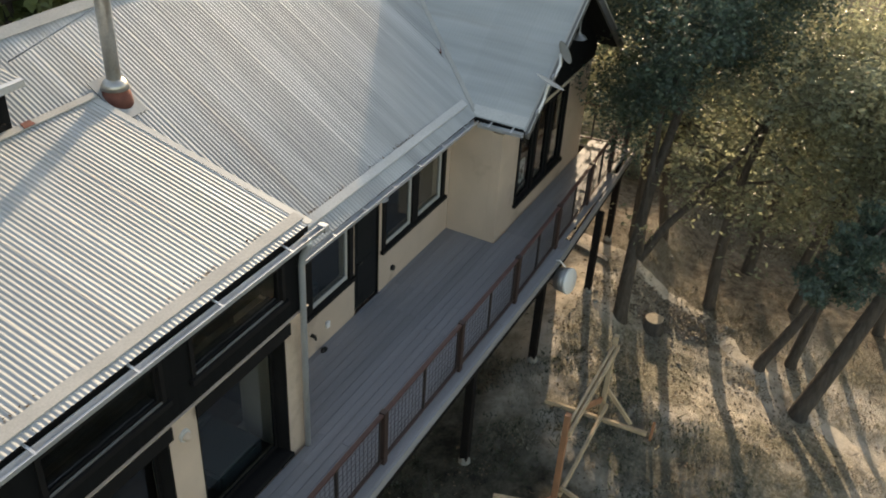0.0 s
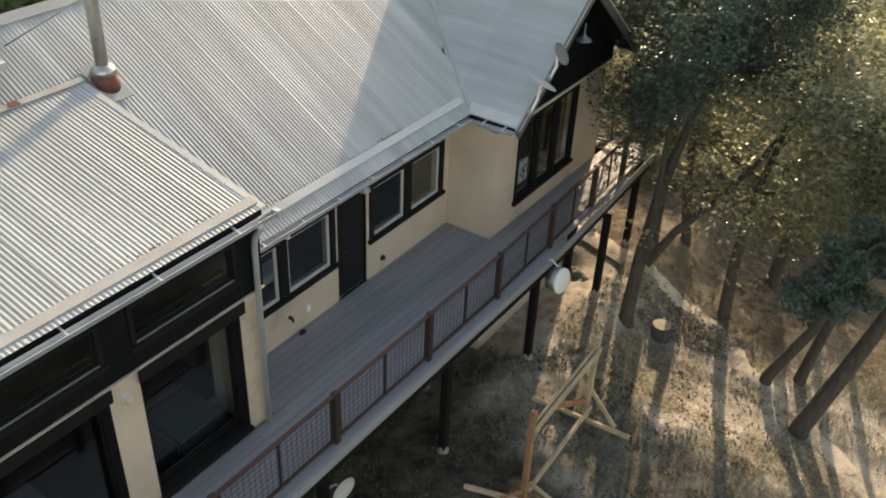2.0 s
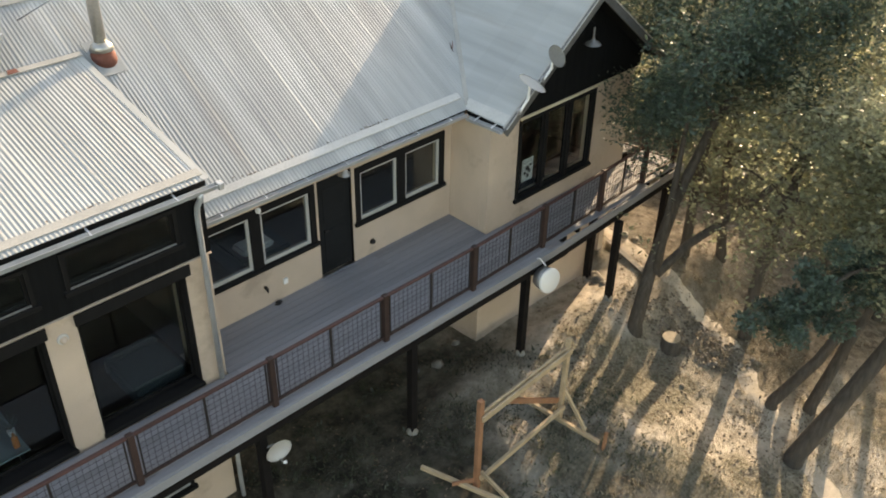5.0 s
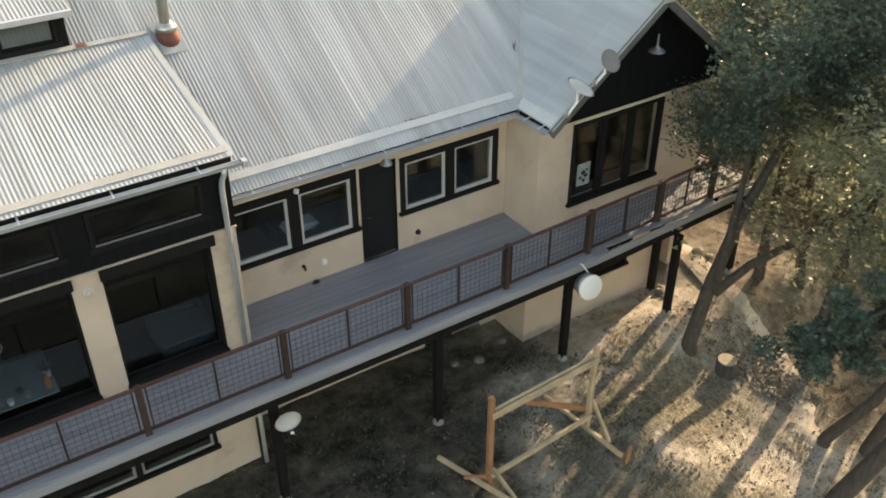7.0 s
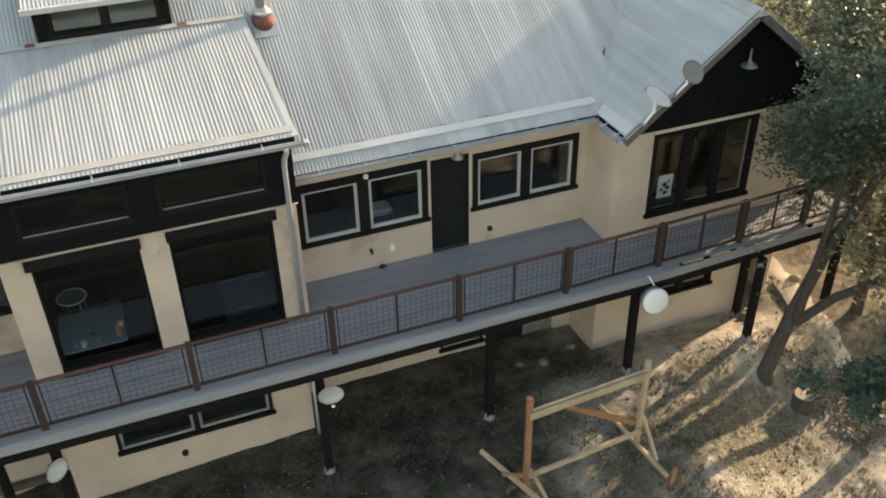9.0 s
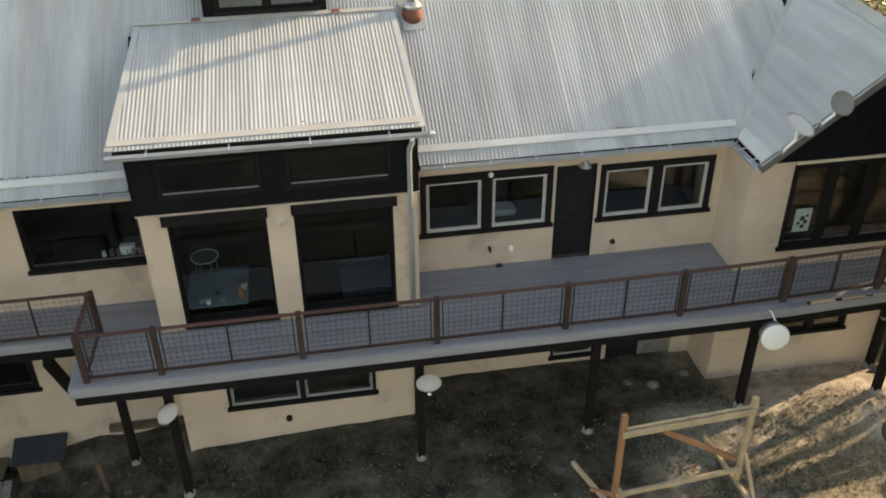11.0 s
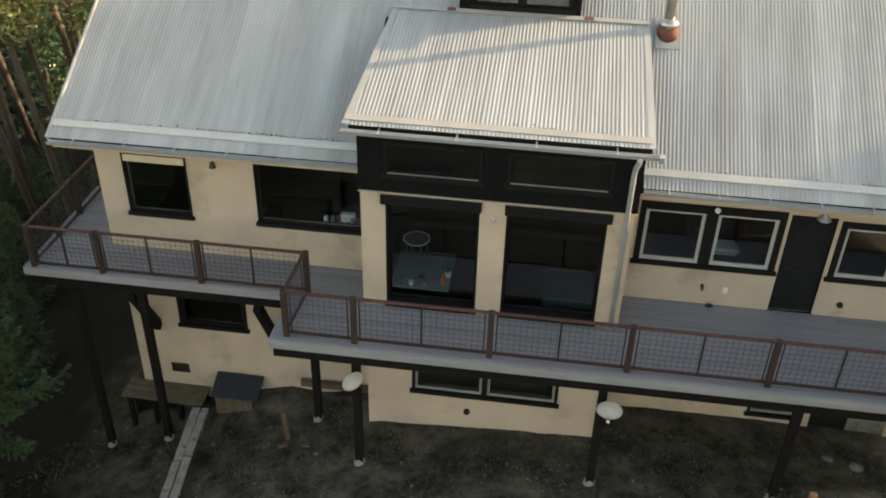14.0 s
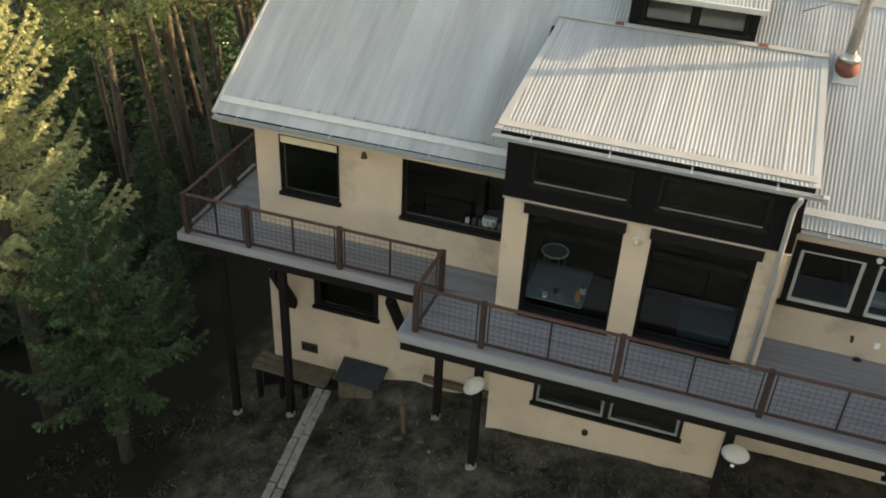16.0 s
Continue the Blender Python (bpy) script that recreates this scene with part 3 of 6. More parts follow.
roof_run(bay_roof, (-2.70, BAY_EAVE_Y, BAY_EAVE_Z), (1, 0, 0), up_bay, 5.06, BAY_LEN, clip_bay, rib=0.0082)
part("eave_flashing", Shape().prism([(-2.70, -1.00, bay_z(-1.00) + 0.022), (-2.70, -0.85, bay_z(-0.85) + 0.022), (-2.70, -0.85, bay_z(-0.85) + 0.034), (-2.70, -1.00, bay_z(-1.00) + 0.034)],
                                    (5.06, 0, 0)), M_FLASH, bay_roof, "pale flat flashing band")
part("side_flashing", Shape().prism([(2.30, BAY_EAVE_Y, BAY_EAVE_Z + 0.016), (2.42, BAY_EAVE_Y, BAY_EAVE_Z + 0.016), (2.36, 2.46, bay_z(2.46) + 0.016), (2.25, 2.46, bay_z(2.46) + 0.016)],
                                    (0, 0, 0.004)), M_ROOF, bay_roof, "pale verge flashing")
part("side_flashing", Shape().prism([(-2.73, BAY_EAVE_Y, BAY_EAVE_Z + 0.02), (-2.60, BAY_EAVE_Y, BAY_EAVE_Z + 0.02), (-2.36, 2.46, bay_z(2.46) + 0.02), (-2.47, 2.46, bay_z(2.46) + 0.02)],
                                    (0, 0, 0.004)), M_ROOF, bay_roof)
part("top_flashing", Shape().prism([(-2.48, 2.34, bay_z(2.34) + 0.036), (2.36, 2.34, bay_z(2.34) + 0.036), (2.36, 2.44, bay_z(2.44) + 0.045), (-2.48, 2.44, bay_z(2.44) + 0.045)], (0, 0, 0.012)),
     M_FLASH, bay_roof)

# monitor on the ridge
# dark lining added behind the monitor's panes to darken them
part("monitor_lining", Shape().box(-1.06, 3.30, 4.56, 0.92, 3.38, 5.28), M_ROOM, house)
MON_X0, MON_X1, MON_Y = -1.22, 1.08, 2.48
part("monitor_wall", wall_mesh(MON_X0, MON_X1, 4.40, 5.24, MON_Y, MON_Y + 0.15, [(-0.95, 4.66, 0.88, 5.10)], M_SIDING), None, house, "dark siding wall of the roof monitor")
for mx in (MON_X0, MON_X1 - 0.15):
    part("monitor_side", Shape().prism([(mx, MON_Y + 0.152, 4.4), (mx, MON_Y + 0.152, 5.24), (mx, 5.2, 5.72), (mx, 5.2, 4.4)], (0.15, 0, 0)), M_SIDING, house)
mon_roof = part("monitor_roof", Shape().prism([(-1.30, 2.32, 5.20), (1.14, 2.32, 5.20), (1.14, 5.5, 5.76), (-1.30, 5.5, 5.76)], (0, 0, -0.07)), M_TRIM, house,
                "corrugated steel monitor roof")
roof_run(mon_roof, (-1.34, 2.28, 5.22), (1, 0, 0), (0, 1, 0.175), 2.50, 3.3)
part("monitor_gutter", Shape().beam((-1.38, 2.24, 5.19), (1.18, 2.24, 5.19), 0.09, 0.09), M_GUTTER, mon_roof)
part("monitor_flashing", Shape().box(-1.30, 2.38, 4.46, 1.16, 2.476, 4.55), M_FLASH, mon_roof)

# wing roof: two slopes meeting on a ridge that runs back
wing_roof = part("wing_roof", Shape().prism([(WING_X0 + 0.03, -1.52, APEX_Z - WING_PITCH * (APEX_X - WING_X0) - 0.04), (APEX_X, -1.52, APEX_Z - 0.04), (APEX_X, 5.2, APEX_Z - 0.04),
                                             (WING_X0 + 1.9, 2.1, APEX_Z - WING_PITCH * (APEX_X - WING_X0 - 1.9) - 0.04), (WING_X0 + 0.03, -0.50, APEX_Z - WING_PITCH * (APEX_X - WING_X0) - 0.04)],
                                            (0, 0, -0.07)), M_TRIM, house, "corrugated steel roof of the gabled wing")
wing_len = (APEX_X - WING_X0) * math.hypot(1, WING_PITCH)


def clip_wing(s):
    y = -1.56 + s
    x_low = WING_X0
    if y > -0.46:
        x_low = min(APEX_X, 8.75 + 0.76 * y)
    return max(0, (x_low - WING_X0)) * math.hypot(1, WING_PITCH), wing_len


roof_run(wing_roof, (WING_X0, -1.56, APEX_Z - WING_PITCH * (APEX_X - WING_X0)), (0, 1, 0), (1, 0, WING_PITCH), 6.6, wing_len, clip_wing, rib=0.0040)
roof_run(wing_roof, (APEX_X + 2.5, -1.56, APEX_Z - WING_PITCH * 2.5), (0, 1, 0), (-1, 0, WING_PITCH), 6.6, 2.5 * math.hypot(1, WING_PITCH))
part("roof_board", Shape().prism([(APEX_X, -1.52, APEX_Z - 0.04), (APEX_X + 2.47, -1.52, APEX_Z - WING_PITCH * 2.47 - 0.04), (APEX_X + 2.47, 5.2, APEX_Z - WING_PITCH * 2.47 - 0.04), (APEX_X, 5.2, APEX_Z - 0.04)],
                                 (0, 0, -0.07)), M_TRIM, wing_roof)
for sx, ex in ((APEX_X, WING_X0 - 0.05), (APEX_X, APEX_X + 2.55)):
    ez = APEX_Z - WING_PITCH * abs(ex - APEX_X)
    part("barge_board", Shape().beam((sx, -1.57, APEX_Z - 0.05), (ex, -1.57, ez - 0.05), 0.05, 0.17), M_BARGE, wing_roof, "dull grey metal barge board")
    part("verge_trim", Shape().beam((sx, -1.56, APEX_Z + 0.045), (ex, -1.56, ez + 0.045), 0.11, 0.02), M_FLASH, wing_roof)
part("ridge_cap", Shape().prism([(APEX_X - 0.17, -1.60, APEX_Z - 0.09), (APEX_X, -1.60, APEX_Z + 0.055), (APEX_X + 0.17, -1.60, APEX_Z - 0.09)], (0, 6.8, 0)), M_FLASH, wing_roof, "folded metal ridge cap")
part("valley_flashing", Shape().beam((8.42, -0.47, 2.72), (10.9, 2.80, main_z(2.80) + 0.035), 0.09, 0.012), M_FLASH, wing_roof, "narrow valley flashing")
part("eave_flashing", Shape().beam((WING_X0 + 0.10, -1.52, 2.735), (WING_X0 + 0.08, -0.42, 2.735), 0.22, 0.014, up=(-0.63, 0, 0.77)), M_BAND, wing_roof, "pale flat flashing band")


def gutter(a, b, out, brackets, parent):
    """An open half-round gutter with straps."""
    a, b, out = Vector(a), Vector(b), Vector(out)
    g = Shape()
    prof = [(0.0, 0.0), (0.012, -0.07), (0.055, -0.085), (0.10, -0.065), (0.115, 0.005), (0.104, 0.005), (0.092, -0.055), (0.055, -0.072), (0.024, -0.06), (0.012, 0.0)]
    ring = [a + out * u + Vector((0, 0, v)) for u, v in prof]
    g.prism(ring, b - a)
    ob = part("gutter", g, M_GUTTER, parent, "grey metal gutter")
    for k in range(brackets):
        p = a.lerp(b, (k + 0.5) / brackets)
        part("gutter_strap", Shape().beam(p + Vector((0, 0, 0.03)) - out * 0.06, p + out * 0.118 + Vector((0, 0, -0.01)), 0.03, 0.012), M_GUTTER, ob)
    return ob


gutter((BAY_X1 + 0.14, EAVE_Y + 0.02, EAVE_Z - 0.02), (8.30, EAVE_Y + 0.02, EAVE_Z - 0.04), (0, -1, 0), 7, house)
gutter((-8.40, EAVE_Y + 0.02, EAVE_Z - 0.04), (BAY_X0 - 0.12, EAVE_Y + 0.02, EAVE_Z - 0.02), (0, -1, 0), 6, house)
gutter((-2.74, BAY_EAVE_Y - 0.03, BAY_EAVE_Z - 0.05), (2.46, BAY_EAVE_Y - 0.03, BAY_EAVE_Z - 0.07), (0, -1, 0), 4, house)
part("gutter_outlet", Shape().box(2.47, BAY_EAVE_Y - 0.15, BAY_EAVE_Z - 0.165, 2.56, BAY_EAVE_Y - 0.02, BAY_EAVE_Z - 0.06).bevel(0.008), M_GUTTER, house, "grey metal gutter end box")
for x in (-1.36, 1.24):
    part("rusty_lap", Shape().prism([(x - 0.09, 2.345, bay_z(2.345) + 0.050), (x + 0.09, 2.345, bay_z(2.345) + 0.050), (x + 0.07, 2.44, bay_z(2.44) + 0.059), (x - 0.07, 2.44, bay_z(2.44) + 0.059)], (0, 0, 0.006)), M_BOOT, bay_roof, "rusted flashing lap")
gutter((WING_X0 - 0.02, -1.50, 2.60), (8.30, -0.64, 2.59), (-1, 0, 0), 2, house)
for x0, x1 in ((BAY_X1 + 0.05, 8.30), (-8.35, BAY_X0 - 0.05)):
    part("fascia", Shape().box(x0, EAVE_Y + 0.035, EAVE_Z - 0.20, x1, EAVE_Y + 0.065, EAVE_Z - 0.115), M_STUCCO, house, "beige fascia board")
    part("soffit", Shape().box(x0, EAVE_Y + 0.067, EAVE_Z - 0.20, x1, -0.003, EAVE_Z - 0.17), M_STUCCO, house)
# downpipe at the bay corner
dp = part("downpipe", Shape().tube([(2.18, -1.20, 3.58), (2.18, -1.19, 3.48), (2.14, -1.13, 3.34), (2.13, -1.11, 3.2), (2.12, -1.11, 0.02)], [0.045] * 5, 10), M_GUTTER, house, "grey metal downpipe", True)
part("downpipe", Shape().tube([(2.16, -1.16, -0.35), (2.15, -1.16, -2.4), (2.14, -1.20, -2.85)], [0.04] * 3, 10), M_GUTTER, house, "grey metal downpipe", True)


def window(x0, z0, x1, z1, y, sashes=1, frame_mat=None, sash_mat=None, border=0.09, sash=0.05, sill=True, head=0.0, depth=0.09, blind=0.0, half=0.055):
    """A window set in a wall that faces -y: surround, sash frames, panes, sill."""
    w = part("window", Shape().faces([(x0, y + 0.16, z0), (x0 + 0.01, y + 0.16, z0), (x0, y + 0.16, z0 + 0.01)], [(0, 1, 2)]), M_TRIM, house)
    f = Shape()
    f.box(x0 - border, y - 0.03, z0 - 0.004, x0 + 0.01, y + depth, z1)
    f.box(x1 - 0.01, y - 0.03, z0 - 0.004, x1 + border, y + depth, z1)
    f.box(x0 - border, y - 0.032, z1 - 0.01, x1 + border, y + depth, z1 + border + head)
    part("window_frame", f, frame_mat or M_TRIM, w)
    if sill:
        part("window_sill", Shape().box(x0 - border - 0.04, y - 0.07, z0 - 0.065, x1 + border + 0.04, y + depth, z0 + 0.012).bevel(0.006), frame_mat or M_TRIM, w)
    ww = (x1 - x0) / sashes
    for k in range(sashes):
        a, b = x0 + k * ww, x0 + (k + 1) * ww
        gap = half if sashes > 1 else 0.012
        l, r = (a + (gap if k else 0.012)), (b - (gap if k < sashes - 1 else 0.012))
        if k:
            part("mullion", Shape().box(a - gap + 0.002, y - 0.028, z0 + 0.005, a + gap - 0.002, y + depth, z1 - 0.01), frame_mat or M_TRIM, w)
        sh = Shape()
        sh.box(l, y + 0.02, z0 + 0.006, l + sash, y + 0.06, z1 - 0.012)
        sh.box(r - sash, y + 0.02, z0 + 0.006, r, y + 0.06, z1 - 0.012)
        sh.box(l + sash, y + 0.021, z1 - 0.012 - sash, r - sash, y + 0.059, z1 - 0.012)
        sh.box(l + sash, y + 0.021, z0 + 0.006, r - sash, y + 0.059, z0 + 0.006 + sash * 1.3)
        part("sash", sh, sash_mat or M_SASH, w, "" if sash_mat else "pale sash frame")
        part("pane", Shape().box(l + sash - 0.004, y + 0.037, z0 + sash, r - sash + 0.004, y + 0.043, z1 - sash), M_GLASS, w).visible_shadow = False
        if blind:
            part("blind", Shape().box(l + 0.01, y - 0.03, z1 - blind, r - 0.01, y + 0.015, z1 - 0.012), M_BLIND, w, "pale rolled blind box")
    return w


window(2.55, 0.87, 4.91, 1.99, 0, 2, border=0.10, head=0.05, half=0.105, sash=0.062)
window(6.05, 0.86, 8.16, 1.94, 0, 2, border=0.10, head=0.02, half=0.10, sash=0.062)
window(-7.30, 0.89, -6.06, 2.18, 0, 1, sash_mat=M_TRIM, sash=0.03, border=0.015, blind=0.16)
window(-4.70, 0.91, -2.52, 2.34, 0, 1, sash_mat=M_TRIM, sash=0.03, border=0.02)
window(-2.02, 0.05, -0.36, 2.35, BAY_Y + 0.20, 1, sash_mat=M_TRIM, border=-0.012, sash=0.05)
window(0.10, 0.05, 1.83, 2.35, BAY_Y + 0.20, 1, sash_mat=M_TRIM, border=-0.012, sash=0.05)
for hx0, hx1 in ((-2.10, -0.33), (0.07, 1.90)):
    part("window_header", Shape().box(hx0, BAY_Y - 0.055, 2.20, hx1, BAY_Y - 0.034, 2.40).bevel(0.005), M_TRIM, house, "dark header board over a tall window")
part("drip_strip", Shape().box(BAY_X0 - 0.03, BAY_Y - 0.062, 2.432, BAY_X1 + 0.03, BAY_Y - 0.002, 2.446), M_STUCCO, house, "pale drip strip under the siding")
for tx0, tx1 in ((-2.04, -0.34), (0.08, 1.85)):
    part("threshold", Shape().box(tx0, BAY_Y - 0.05, 0.004, tx1, BAY_Y - 0.003, 0.075).bevel(0.005), M_TRIM, house, "dark board under a tall window")
    part("sill_board", Shape().box(tx0 + 0.022, BAY_Y - 0.045, 0.077, tx1 - 0.022, BAY_Y + 0.128, 0.094), M_TRIM, house, "dark sill board of a tall window")
    for jx in (tx0 + 0.023, tx1 - 0.047):
        part("jamb_liner", Shape().box(jx, BAY_Y + 0.004, 0.096, jx + 0.024, BAY_Y + 0.165, 2.345), M_TRIM, house)
for c in clere:
    window(*c, BAY_Y - 0.03, 1, sash_mat=M_TRIM, border=0.05, sill=True, sash=0.035)
    part('sill_strip', Shape().box(c[0], BAY_Y - 0.052, c[1] + 0.012, c[2], BAY_Y - 0.034, c[1] + 0.035), M_STEEL, house, 'dull metal strip under a clerestory pane')
window(-1.48, -2.02, 1.29, -1.30, BAY_Y, 2, border=0.05, sash_mat=M_GREYSASH)
window(9.38, 0.46, 11.70, 2.22, -1.05, 3, sash_mat=M_TRIM, border=0.06)
window(9.72, -1.74, 11.20, -1.15, -1.05, 2, sash_mat=M_TRIM, border=0.06)
window(-6.62, -1.82, -5.26, -1.10, 0, 1, border=0.06, sash_mat=M_TRIM)
window(5.25, -2.58, 6.15, -2.10, 0, 1, border=0.05, sash_mat=M_GREYSASH)
window(-0.95, 4.66, 0.88, 5.10, MON_Y, 2, sash_mat=M_TRIM, border=0.04, sash=0.03)

# door in the recess
door = part("door", Shape().box(5.105, 0.05, 0.02, 5.855, 0.10, 2.075).bevel(0.004), M_DOOR, house, "dark painted entrance door")
part("door_frame", Shape().box(5.082, 0.012, 0.0, 5.103, 0.12, 2.098).box(5.857, 0.012, 0.0, 5.878, 0.12, 2.098).box(5.104, 0.012, 2.077, 5.856, 0.12, 2.098), M_TRIM, door)
for pz in (0.25, 1.15):
    part("door_panel", Shape().box(5.22, 0.035, pz, 5.74, 0.048, pz + 0.72).bevel(0.006), M_DOOR, door)
part("door_handle", Shape().tube([(5.20, 0.02, 1.0), (5.20, -0.02, 1.0), (5.29, -0.025, 1.0)], [0.014, 0.014, 0.010], 8), M_BLACK, door, "dark lever handle")
# basement opening under the deck
part("basement_door", Shape().box(6.45, 0.06, -2.95, 7.2, 0.11, -2.0), M_DOOR, house, "dark basement door")
part("basement_door", Shape().box(7.22, 0.08, -2.95, 7.95, 0.13, -2.0), M_OLDWOOD, house)
vent = part("box_vent", Shape().box(-7.05, -0.03, -3.20, -6.65, -0.003, -2.95).bevel(0.006), M_RAIL, house, "brown double wall vent")
for vx in (-7.02, -6.84):
    part("opening", Shape().box(vx, -0.034, -3.16, vx + 0.15, -0.031, -2.99), M_BLACK, vent, "dark opening")


# ---- deck ----
def prism_xy(outline, z0, z1):
    return Shape().prism([(x, y, z0) for x, y in outline], (0, 0, z1 - z0))


deck = thing("deck", "raised timber deck of grey boards with a pale fascia", "deck")
DECK_Y = -2.35


def deck_front(x):
    return DECK_Y if x < 9 else DECK_Y + (x - 9) * 0.045


# fascia and edge beam
fas = Shape()
fas.beam((-3.88, DECK_Y - 0.02, -0.10), (9.02, DECK_Y - 0.02, -0.10), 0.04, 0.17)
part("fascia", fas, M_FASCIA, deck, "pale grey fascia board")
part("fascia", Shape().beam((9.025, DECK_Y - 0.02, -0.10), (14.06, deck_front(14.06) - 0.02, -0.10), 0.04, 0.17), M_FASCIA, deck, "pale grey fascia board")
part("fascia", Shape().box(-3.90, DECK_Y + 0.002, -0.185, -3.86, -0.97, -0.015), M_FASCIA, deck)
part("fascia", Shape().box(-9.22, -0.99, -0.185, -3.903, -0.95, -0.015), M_FASCIA, deck, "pale grey fascia board")
part("fascia", Shape().box(-9.26, -0.99, -0.185, -9.223, 3.2, -0.015), M_FASCIA, deck)
part("edge_beam", Shape().beam((-3.84, DECK_Y + 0.06, -0.30), (9.02, DECK_Y + 0.06, -0.30), 0.10, 0.20), M_BEAM, deck, "black edge beam")
part("edge_beam", Shape().beam((9.03, DECK_Y + 0.06, -0.30), (14.0, deck_front(14) + 0.06, -0.30), 0.10, 0.20), M_BEAM, deck)
part("edge_beam", Shape().box(-9.18, -0.93, -0.42, -3.9, -0.83, -0.20), M_BEAM, deck)
part("end_beam", Shape().beam((14.0, -1.95, -0.30), (13.6, 1.4, -0.30), 0.08, 0.2), M_BEAM, deck)
for k in range(27):
    jx = -3.7 + k * 0.66
    ye = -0.02 if (jx < BAY_X0 - 0.1 or BAY_X1 + 0.1 < jx < 8.3) else (BAY_Y - 0.02 if jx < 8.3 else -1.08)
    part("joist", Shape().box(jx, deck_front(jx) + 0.13, -0.21, jx + 0.045, ye, -0.045), M_BEAM, deck)
BOARD = 0.142


def board(x0, x1, y, rise=0.0):
    part("deck_board", Shape().box(x0 + 0.002, y, rise - 0.034, x1 - 0.002, y + BOARD - 0.006, rise), M_DECK, deck)


k = 0
y = DECK_Y
while y < -0.01:
    yy = y + BOARD
    spans = []
    if y < -1.15 - BOARD * 0.2:
        spans = [(-3.86, 1.2 + 0.6 * (k % 3)), (1.2 + 0.6 * (k % 3), 6.2 - 0.8 * (k % 2)), (6.2 - 0.8 * (k % 2), 9.0), (9.0, 13.98)]
    else:
        spans = [(-3.86, BAY_X0 - 0.01), (BAY_X1 + 0.01, 5.6 + 0.7 * (k % 2)), (5.6 + 0.7 * (k % 2), 8.47)]
    for a, b in spans:
        if a >= 9.0 and y < deck_front(14):
            b = 9.0 + max(0.3, (y - DECK_Y + 0.02) / 0.045) if y > DECK_Y + 0.01 else 9.4
            b = min(b, 13.98)
        board(a, b, y)
    y = yy
    k += 1
# the side deck falls a little towards its edge
y = -0.95
while y < -0.01:
    board(-9.2, -3.865, y, 0.055 * (y + 0.95))
    y += BOARD
y = 0.05
while y < 3.1:
    board(-9.2, -7.86, y, 0.05)
    y += BOARD
y = -0.85
while y < 1.3:
    board(13.12, 13.95 - (y + 2) * 0.1, y)
    y += BOARD


# ---- railing: posts, rails, stiles and wire mesh ----
railing = thing("railing", "rust-brown timber deck railing with wire mesh panels", "railing")


def rail_post(p, top=1.0):
    x, y = p
    part("post", Shape().box(x - 0.05, y - 0.05, 0.003, x + 0.05, y + 0.05, top).bevel(0.006), M_POST, railing)


def rail_panel(a, b, top=0.965):
    """Timber rail over a dark steel frame that stands clear of the posts and holds square wire mesh."""
    a, b = Vector((*a, 0)), Vector((*b, 0))
    d = (b - a).normalized()
    length = (b - a).length
    p, q = a + d * 0.052, b - d * 0.052
    l, r = a + d * 0.105, b - d * 0.105
    z = lambda v, h: v + Vector((0, 0, h))
    part("top_rail", Shape().beam(z(p, top), z(q, top), 0.066, 0.038).bevel(0.005), M_RAIL, railing)
    part("bottom_rail", Shape().beam(z(p, 0.095), z(q, 0.095), 0.045, 0.04), M_POST, railing)
    for c in (l, r):
        part("stile", Shape().beam(z(c, 0.117), z(c, top - 0.022), 0.022, 0.022), M_FRAME, railing)
    if length > 1.35:
        c = a.lerp(b, 0.5)
        part("stile", Shape().beam(z(c, 0.117), z(c, top - 0.022), 0.034, 0.034), M_FRAME, railing, "dark middle stile")
    m = Shape()
    w = 0.0027
    n = 8
    for i in range(1, n):
        h = 0.117 + (top - 0.139) * i / n
        m.beam(z(l, h), z(r, h), 2 * w, 2 * w)
    n = max(1, round((r - l).length / 0.102))
    for i in range(1, n):
        c = l.lerp(r, i / n)
        m.beam(z(c, 0.117), z(c, top - 0.022), 2 * w, 2 * w)
    part("wire_mesh", m, M_WIRE, railing, "thin square wire mesh")


RY = DECK_Y + 0.13
front_posts = [(-3.60, RY), (-2.37, RY), (0.02, RY), (2.39, RY), (4.74, RY), (6.91, RY), (8.97, RY + 0.06), (10.93, RY + 0.14), (12.60, RY + 0.22), (13.90, RY + 0.28)]
left_posts = [(x, -0.93) for x in (-3.55, -5.64, -7.63, -9.03)]
for p in front_posts + [(13.66, -0.3), (13.45, 1.3)]:
    rail_post(p)
for p in left_posts + [(-9.03, 1.0), (-9.03, 3.0)]:
    rail_post(p, 0.96)
for a, b in zip(front_posts, front_posts[1:]):
    rail_panel(a, b)
for a, b in zip(left_posts, left_posts[1:]):
    rail_panel(a, b, 0.925)
rail_panel(left_posts[0], front_posts[0])
rail_panel(left_posts[-1], (-9.03, 1.0), 0.925)
rail_panel((-9.03, 1.0), (-9.03, 3.0), 0.925)
rail_panel(front_posts[-1], (13.66, -0.3))
rail_panel((13.66, -0.3), (13.45, 1.3))


# ---- deck supports ----
def deck_post(x, y, top, group="deck posts", w=0.15, foot=True, lean=(0, 0)):
    g = ground_z(x, y)
    t = thing("deck_post", "black timber deck post on a pale concrete footing", "post", group, at=(x, y, g))
    part("post", Shape().beam((0, 0, 0.06), (lean[0], lean[1], top - g), w, w).bevel(0.008), M_BEAM, t)
    if foot:
        part("footing", Shape().tube([(0, 0, -0.2), (0, 0, 0.02), (0, 0, 0.13)], [0.13, 0.12, 0.085], 8), M_CONCRETE, t, "pale concrete footing")
    return t


